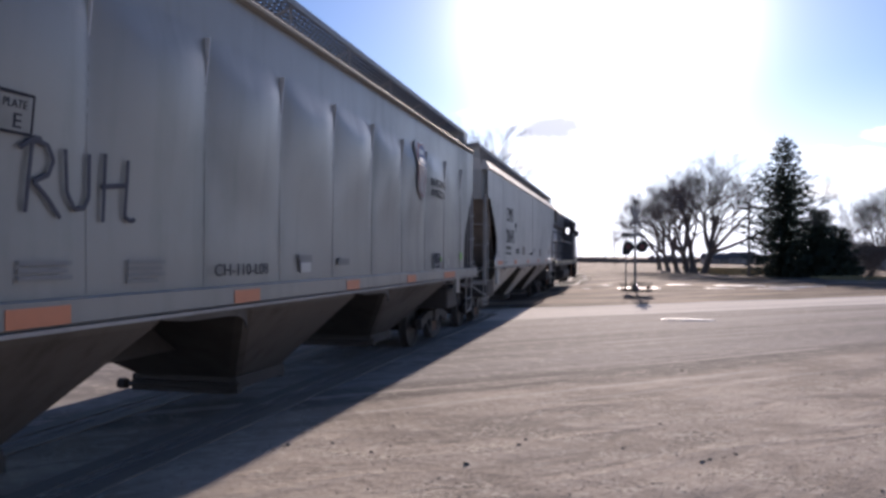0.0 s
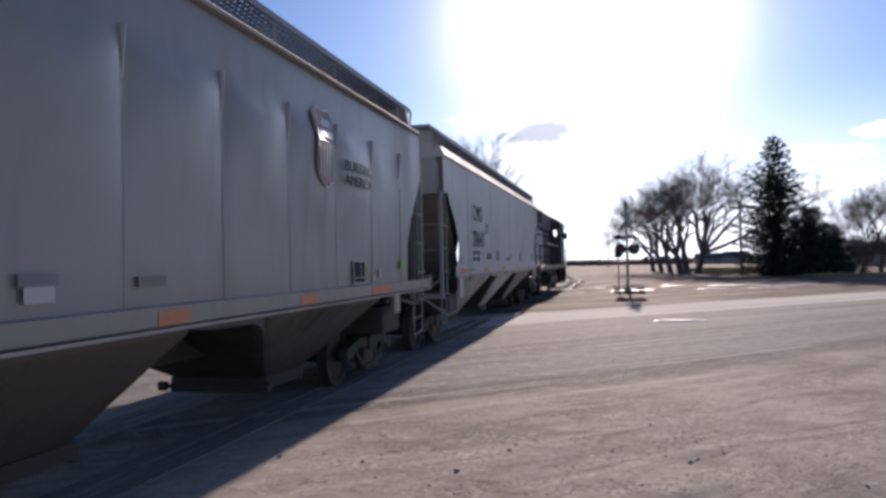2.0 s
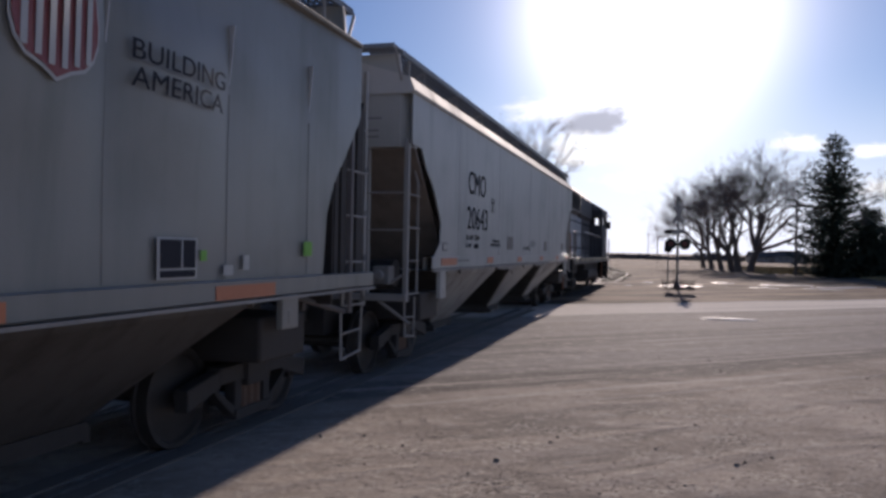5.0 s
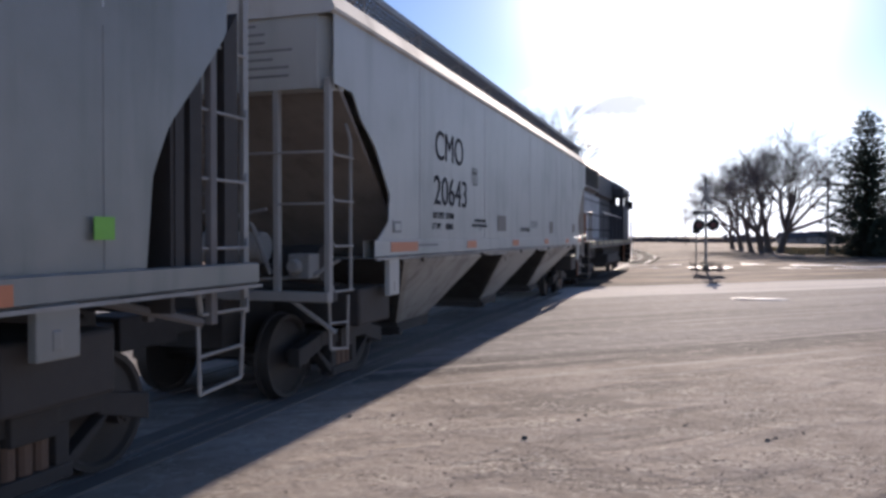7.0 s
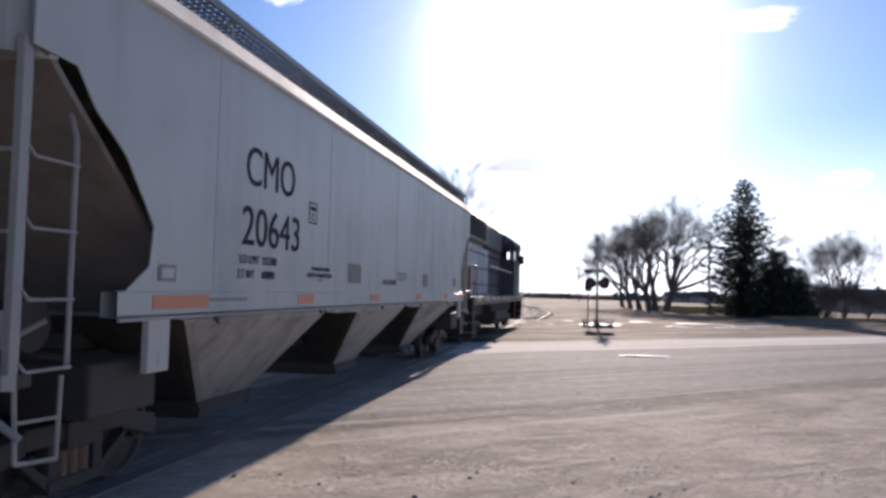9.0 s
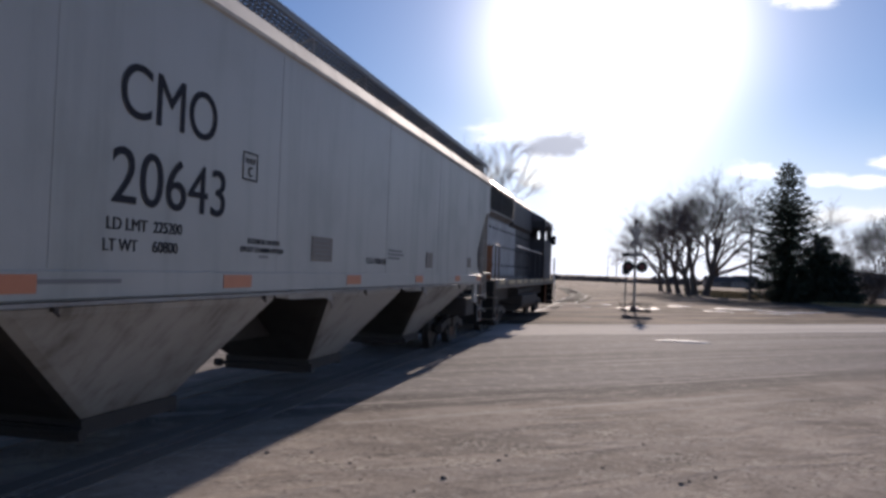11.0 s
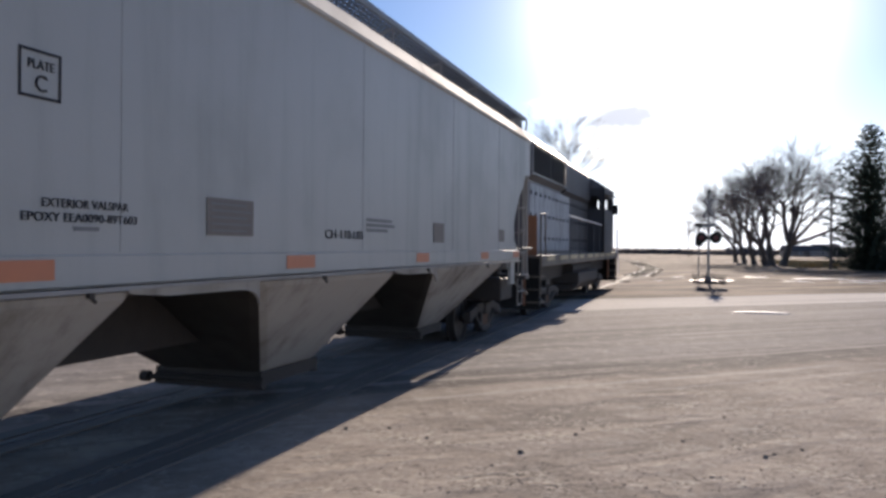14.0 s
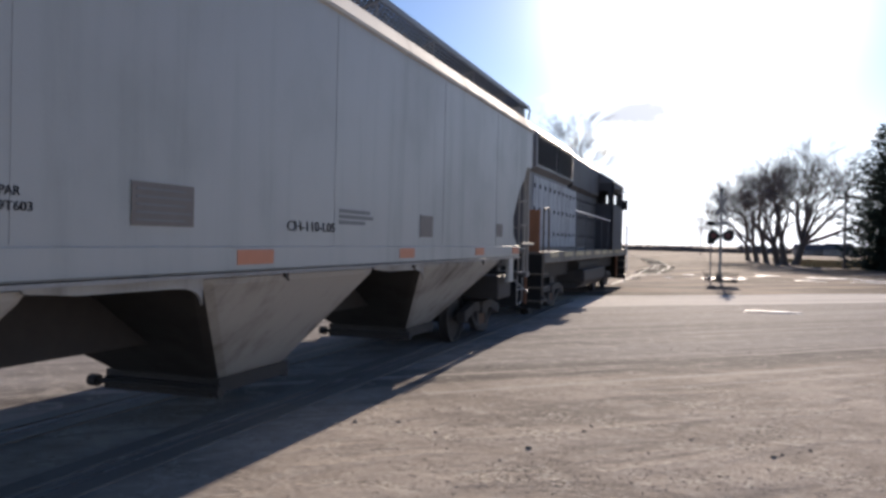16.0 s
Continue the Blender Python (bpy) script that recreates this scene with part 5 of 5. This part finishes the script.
# ---- trees ----
def limb(shape, a, way, length, r, depth, rng, spread, bend_up, sides):
    """One limb, bent in pieces, with its side limbs."""
    pieces = 3 if depth else 2
    p, w = Vector(a), Vector(way).normalized()
    for i in range(pieces):
        w = (w + Vector((rng.uniform(-1, 1), rng.uniform(-1, 1), rng.uniform(-0.6, 1) * bend_up)) * 0.22).normalized()
        q = p + w * (length / pieces)
        r2 = r * (1 - 0.5 * (i + 1) / pieces)
        shape.tube(p, q, r * (1 - 0.5 * i / pieces), r2, sides if depth > 2 else 3)
        if depth > 0 and (i > 0 or depth == 1):
            for _ in range(2 if depth > 1 else 4):
                side = w.orthogonal().normalized()
                side.rotate(Matrix.Rotation(rng.uniform(0, 6.28), 3, w))
                turn = (w * math.cos(spread) + side * math.sin(spread) + Vector((0, 0, 0.15 * bend_up))).normalized()
                limb(shape, q, turn, length * rng.uniform(0.52, 0.78), max(r2 * 0.60, 0.008), depth - 1, rng, spread * rng.uniform(0.85, 1.15), bend_up, sides)
        p = q
    return p


def bare_tree(x, y, height, seed, lean=0.0, depth=4, spread=0.75, thick=0.3, label="tall bare deciduous tree with fine twigs", forks=4, trunk_share=0.2, base=None, low_limb=False):
    rng = random.Random(seed)
    tree = empty("tree", label, "tree", "bare trees")
    g = land(x, y) if base is None else base
    tree.location = (x, y, g)
    trunk = Shape()
    top = Vector((lean * height * 0.3, 0, height * trunk_share))
    ring = [(0, thick * 1.5), (0.06, thick * 1.1), (0.3, thick * 0.9), (1.0, thick * 0.75)]
    for (f0, r0), (f1, r1) in zip(ring, ring[1:]):
        trunk.tube(top * f0 - Vector((0, 0, 0.15 if f0 == 0 else 0)), top * f1, r0, r1, 9)
    part("trunk", trunk, BARK, tree, "rough grey-brown trunk", smooth=True)
    crown = Shape()
    for i in range(forks):
        a = 2 * math.pi * (i + rng.uniform(-0.3, 0.3)) / forks
        tilt = rng.uniform(0.25, 0.95) if i else 0.08
        way = (math.sin(tilt) * math.cos(a) + lean * 0.4, math.sin(tilt) * math.sin(a), math.cos(tilt))
        limb(crown, top * rng.uniform(0.85, 1.0), way, height * rng.uniform(0.31, 0.40), thick * 0.5, depth, rng, spread, 0.6, 6)
    if low_limb:
        limb(crown, top * 0.9, (0.85, -0.1, 0.38), height * 0.48, thick * 0.55, depth, rng, spread, 0.9, 6)
    part("crown", crown, TWIG, tree, "spreading bare limbs and twigs")
    return tree


# the stand of old trees behind the signal, their row receding along the lane
for k, (x, y, h, lean) in enumerate(((9.0, 100, 14.0, 0.2), (8.1, 103, 13.2, -0.1), (7.7, 108, 13.4, -0.15), (6.8, 115, 13.6, -0.15), (6.0, 124, 13.4, -0.15), (5.2, 135, 13.0, -0.1))):
    bare_tree(x, y, h, 11 + k, lean, 4, 0.62, 0.45 if k < 3 else 0.38, forks=8 if k == 0 else 5, low_limb=k == 0)
bare_tree(-16.6, 96, 14.8, 33, 0.0, 4, 0.5, 0.34, forks=4, trunk_share=0.4, label="slender bare tree rising behind the train")
for k, (x, y, h) in enumerate(((21.5, 86, 9.5), (24.0, 88, 9.8), (27.0, 92, 9.5))):
    bare_tree(x, y, h, 51 + k, (-0.25, 0.3, 0.1)[k], 4, 0.8, 0.24, forks=4, trunk_share=0.18, label="bare tree with a rounded crown beside the spruce")


def spruce(x, y, height, wide, seed, label, low=0.3, taper=0.9, cap=99.0):
    """A conifer: whorls of boughs that droop and turn up at their tips, each set with flat sprays."""
    rng = random.Random(seed)
    tree = empty("spruce", label, "tree", "spruces")
    tree.location = (x, y, land(x, y))
    part("trunk", Shape().tube((0, 0, -0.1), (0, 0, height * 0.97), 0.26, 0.02, 8), BARK, tree)
    needles = Shape()
    up = Vector((0, 0, 1))
    z = low
    while z < height * 0.98:
        f = z / height
        reach = min(wide * (1 - f) ** taper, cap) * rng.uniform(0.62, 1.10) + 0.14
        count = int(7 + 9 * (1 - f))
        turn = rng.uniform(0, 6.28)
        for i in range(count):
            a = turn + 2 * math.pi * i / count + rng.uniform(-0.2, 0.2)
            r = reach * rng.choice((0.6, 0.8, 0.92, 1.0, 1.15))
            out = Vector((math.cos(a), math.sin(a), 0))
            side = Vector((-math.sin(a), math.cos(a), 0))
            sag, lift = rng.uniform(0.2, 0.42) * (1 - f), rng.uniform(0.2, 0.34)
            m = 3 + int(2.2 * r)
            for j in range(1, m + 1):
                u = min(1.0, (j + rng.uniform(-0.3, 0.3)) / m)
                c = up * (z - sag * r * u + lift * r * u * u) + out * r * u
                size = (0.56 * (1 - 0.45 * u) + 0.1) * min(1.0, 0.45 + r / 3.0)
                for s in (-1, 1):
                    tip = c + side * s * size * rng.uniform(0.6, 1.1) + out * size * rng.uniform(0.4, 0.9) + up * size * rng.uniform(-0.45, 0.12)
                    needles.faces([c - out * size * 0.3, c + out * size * 0.18 + up * 0.03, tip], [(0, 1, 2)])
                hang = c + out * size * 0.3 + side * rng.uniform(-0.4, 0.4) * size - up * size * rng.uniform(0.3, 0.8)
                needles.faces([c - side * size * 0.2 - out * size * 0.2, c + side * size * 0.2, hang], [(0, 1, 2)])
            end = up * (z - sag * r + lift * r) + out * r
            needles.faces([end - out * 0.35 - up * 0.07, end - out * 0.3 + up * 0.08, end + out * 0.3 + up * 0.12], [(0, 1, 2)])
        z += height * (0.011 + 0.009 * f) * rng.uniform(0.6, 1.4) + 0.06
    for k in range(5):
        a = 1.26 * k
        needles.faces([(0.09 * math.cos(a), 0.09 * math.sin(a), height * 0.95), (0.09 * math.cos(a + 1.5), 0.09 * math.sin(a + 1.5), height * 0.95), (0, 0, height * 1.03)], [(0, 1, 2)])
    part("crown", needles, NEEDLES, tree, "layered drooping dark needle boughs")
    return tree


spruce(15.4, 85, 14.2, 6.3, 3, "tall dark green spruce with an uneven pointed top", 0.3, 0.75, 4.0)
for k, (x, h, w) in enumerate(((18.4, 6.6, 2.6), (20.4, 5.0, 2.2))):
    spruce(x, 84 + 0.5 * k, h, w, 40 + k, "broad rounded dark evergreen shrub beside the tall spruce", 0.15, 0.45)
for k, (x, h) in enumerate(((22.0, 5.2), (23.6, 4.4), (25.6, 4.8), (28.0, 3.6), (30.5, 3.8))):
    bare_tree(x, 85 + 0.8 * k, h, 70 + k, 0.0, 4, 0.85, 0.1, "dense bare shrub with brown twigs", 7, 0.05)
spruce(34.5, 92, 7.5, 2.6, 6, "dark spruce at the far edge of the yard")


# ---- far houses, poles and woods ----
def house(x, y, w, d, wall, ridge, turn, label):
    h = empty("house", label, "house", "far houses")
    h.matrix_basis = Matrix.Translation((x, y, land(x, y))) @ Matrix.Rotation(radians(turn), 4, "Z")
    part("wall", Shape().box(-w / 2, w / 2, -d / 2, d / 2, -0.2, wall), SIDING, h)
    roof = Shape()
    o = 0.35
    roof.hull([(-w / 2 - o, -d / 2 - o, wall - 0.1), (-w / 2 - o, d / 2 + o, wall - 0.1), (-w / 2 - o, 0, ridge)], [(w / 2 + o, -d / 2 - o, wall - 0.1), (w / 2 + o, d / 2 + o, wall - 0.1), (w / 2 + o, 0, ridge)])
    roof_ob = part("roof", roof, ROOFING, h, "dark shingle gable roof")
    part("chimney", Shape().box(w * 0.2, w * 0.2 + 0.5, -0.25, 0.25, wall, ridge + 0.5), SIDING, roof_ob)
    for i in range(3):
        xx = -w * 0.32 + i * w * 0.32
        win = part("window", Shape().box(xx - 0.5, xx + 0.5, -d / 2 - 0.03, -d / 2 + 0.03, wall * 0.38, wall * 0.8), SIGN_WHITE, h)
        part("pane", Shape().box(xx - 0.43, xx + 0.43, -d / 2 - 0.045, -d / 2 - 0.034, wall * 0.38 + 0.07, wall * 0.8 - 0.07), WINDOW, win)


house(35.0, 330, 11, 8, 2.3, 4.4, 10, "low far house with a dark gable roof beyond the trees")
house(44.0, 325, 9, 8, 2.6, 4.8, -20, "low far house with a dark gable roof beyond the trees")
house(47.0, 150, 13, 8, 2.4, 4.2, 12, "low house with a dark roof among bare trees")
house(60.0, 158, 12, 8, 2.6, 4.6, 8, "low dark house at the end of the yard")


def utility_pole(x, y, h, label):
    p = empty("utility_pole", label, "utility pole", "utility poles")
    p.location = (x, y, land(x, y))
    part("pole", Shape().tube((0, 0, -0.2), (0, 0, h), 0.14, 0.09, 8), BARK, p)
    part("crossarm", Shape().box(-1.1, 1.1, -0.06, 0.06, h - 0.75, h - 0.62), BARK, p)
    for s in (-0.95, -0.4, 0.4, 0.95):
        part("insulator", Shape().tube((s, 0, h - 0.62), (s, 0, h - 0.48), 0.05, 0.03, 6), SIGN_WHITE, p)


utility_pole(11.8, 83.5, 7.6, "weathered wooden pole against the spruce")
utility_pole(-3.6, 230, 10.5, "distant wooden utility pole by the track")
utility_pole(-8.5, 320, 11, "distant wooden utility pole by the track")


def far_woods(x0, x1, y, h, seed, label):
    rng = random.Random(seed)
    s = Shape()
    n = int((x1 - x0) / 1.1)
    for i in range(n):
        x = x0 + (x1 - x0) * i / n + rng.uniform(-1, 1)
        yy = y + rng.uniform(-10, 10)
        hh = h * (0.6 + 0.5 * noise.noise((x * 0.03, seed, 0)) + 0.35 * rng.random())
        g = land(x, yy)
        for _ in range(7):
            w = rng.uniform(0.8, 2.0)
            cx, cz = x + rng.uniform(-2, 2), g + hh * rng.uniform(0.05, 0.95)
            a = rng.uniform(0, 3.14)
            s.faces([(cx - w, yy, cz), (cx + w * math.cos(a), yy + rng.uniform(-1, 1), cz - w * 0.8), (cx + w * 0.4, yy + rng.uniform(-1, 1), cz + w)], [(0, 1, 2)])
    tagged(part("far_woods", s, FAR_WOODS), label, "woods", kind="stuff")


far_woods(-160, -8, 420, 2.0, 1, "distant bare woods along the horizon")
far_woods(-8, 12, 400, 1.2, 2, "distant bare woods along the horizon")
far_woods(12, 260, 380, 3.6, 3, "distant bare woods along the horizon")
far_woods(-330, -160, 420, 5.0, 4, "distant bare woods along the horizon")

# dry verge and yard grass
def grass(x0, x1, y0, y1, n, h, seed, label):
    rng = random.Random(seed)
    s = Shape()
    for _ in range(n):
        x, y = rng.uniform(x0, x1), rng.uniform(y0, y1)
        a, w, hh = rng.uniform(0, 3.14), rng.uniform(0.03, 0.09), h * rng.uniform(0.4, 1)
        g = land(x, y)
        s.faces([(x - w * math.cos(a), y - w * math.sin(a), g), (x + w * math.cos(a), y + w * math.sin(a), g), (x + rng.uniform(-0.1, 0.1), y + rng.uniform(-0.1, 0.1), g + hh)], [(0, 1, 2)])
    tagged(part("grass", s, DRY_GRASS), label, "grass", kind="stuff")


grass(9.5, 22, 92, 150, 9000, 0.45, 8, "yellow dry grass beyond the lane")
grass(17, 45, 74, 82, 7000, 0.3, 9, "dry grass verge before the evergreens")


# ---- snow patches and loose stones ----
def snow_patch(x, y, w, d, seed, label="thin leftover patch of bright snow and ice"):
    rng = random.Random(seed)
    edge = []
    for i in range(28):
        a = 2 * math.pi * i / 28
        k = 1 + 0.22 * noise.noise((math.cos(a) * 1.6 + seed, math.sin(a) * 1.6, 2.0)) + 0.05 * rng.random()
        edge.append((w / 2 * k * math.cos(a), d / 2 * k * math.sin(a)))
    g = land(x, y)
    rows = []
    for k, lift in ((1.03, -0.03), (1.0, 0.012), (0.85, 0.03), (0.5, 0.04), (0.02, 0.045)):
        rows.append([(u * k, v * k, land(x + u * k, y + v * k) - g + lift) for u, v in edge])
    s = Shape().sweep(rows, closed=True)
    tagged(part("snow_patch", s, SNOW, smooth=True, at=Matrix.Translation((x, y, g))), label, "snow", "snow patches")


for k, (x, y, w, d) in enumerate(((1.58, 23.05, 1.42, 0.34), (0.5, 47.2, 2.4, 2.2), (-1.5, 54.0, 0.8, 0.5), (6.9, 53.5, 3.0, 0.9), (9.8, 52.6, 2.8, 0.8), (5.4, 50.0, 1.8, 0.5), (8.6, 50.2, 2.2, 0.5), (3.4, 56.0, 1.6, 0.8), (-2.4, 47.0, 0.6, 0.3), (11.8, 55, 1.2, 0.5))):
    snow_patch(x, y, w, d, k + 1)


def stone_mesh(seed):
    rng = random.Random(seed)
    bm = bmesh.new()
    bmesh.ops.create_icosphere(bm, subdivisions=1, radius=1.0)
    for v in bm.verts:
        v.co *= rng.uniform(0.75, 1.2)
        v.co.z *= 0.6
    me = bpy.data.meshes.new("stone")
    bm.to_mesh(me)
    bm.free()
    me.materials.append(STONE)
    return me


STONES = [stone_mesh(s) for s in range(6)]
rng = random.Random(77)
spots = [(-1.44, 6.62, 0.03), (-3.21, 6.88, 0.025), (-1.1, 7.43, 0.022), (0.54, 7.18, 0.025), (0.62, 7.3, 0.018)]
for _ in range(110):
    y = 4.5 + 10 * rng.random() ** 1.6
    spots.append((rng.uniform(-3.0, 0.52 * y), y, rng.choice((0.006, 0.008, 0.010, 0.013, 0.018))))
for k, (x, y, r) in enumerate(spots):
    ob = new("stone", STONES[k % 6])
    ob.matrix_basis = Matrix.Translation((x, y, r * 0.3)) @ Matrix.Rotation(rng.uniform(0, 6.28), 4, "Z") @ Matrix.Diagonal((r, r, r, 1))
    tagged(ob, "small loose grey-brown stone on the paving", "stone", "loose stones")


# crumbled paving: fine grit and clods lying in patches
def grit_patches(spots, seed, label):
    rng = random.Random(seed)
    shape = Shape()
    for px, py, wide, n in spots:
        for _ in range(n // 2):
            x, y = rng.gauss(px, wide), rng.gauss(py, wide * 0.6)
            r = 0.003 + 0.008 * rng.random() ** 3
            a = rng.uniform(0, 6.28)
            z = land(x, y) - r * 0.3
            ring = [(x + r * rng.uniform(0.8, 1.4) * math.cos(a + k * 1.571), y + r * rng.uniform(0.8, 1.4) * math.sin(a + k * 1.571), z) for k in range(4)]
            peak = [(x + 0.45 * (q[0] - x) + rng.uniform(-0.3, 0.3) * r, y + 0.45 * (q[1] - y), z + r * rng.uniform(0.6, 1.1)) for q in ring]
            shape.hull(ring, peak)
    tagged(part("grit", shape, STONE), label, "grit", kind="stuff")


grit_patches([(-1.6, 5.6, 0.5, 500), (-0.6, 6.3, 0.6, 600), (0.6, 6.0, 0.7, 600), (-2.6, 7.4, 0.6, 350), (1.6, 7.6, 0.9, 500), (0.0, 8.6, 1.2, 500),
              (2.6, 6.4, 0.8, 400), (-1.2, 10.5, 1.6, 400), (3.0, 10.0, 1.6, 400), (0.8, 13.0, 2.5, 400)], 21, "loose grit and small clods on the worn paving")


# ---- what moves ----
def travelled(t):
    """Smooth way of the train at a time."""
    ts, ds = zip(*TRAVEL)
    slopes = [(ds[min(i + 1, len(ds) - 1)] - ds[max(i - 1, 0)]) / (ts[min(i + 1, len(ts) - 1)] - ts[max(i - 1, 0)]) for i in range(len(ts))]
    for i in range(len(ts) - 1):
        if t <= ts[i + 1]:
            h = ts[i + 1] - ts[i]
            u = (t - ts[i]) / h
            return ((1 + 2 * u) * (1 - u) ** 2 * ds[i] + u * (1 - u) ** 2 * h * slopes[i] + u * u * (3 - 2 * u) * ds[i + 1] + u * u * (u - 1) * h * slopes[i + 1])
    return ds[-1]


def motions():
    half_seconds = [i * 0.5 for i in range(33)]
    for thing, middle in TRAIN:
        walk(thing, [(t, pose(TRACK_X, middle - travelled(t), 0)) for t in half_seconds])
    fifths = [i * 0.2 for i in range(81)]
    for wheels, y, r in ROLLING:
        walk(wheels, [(t, pose(0, y, r, math.degrees(travelled(t) / r))) for t in fifths])


motions()
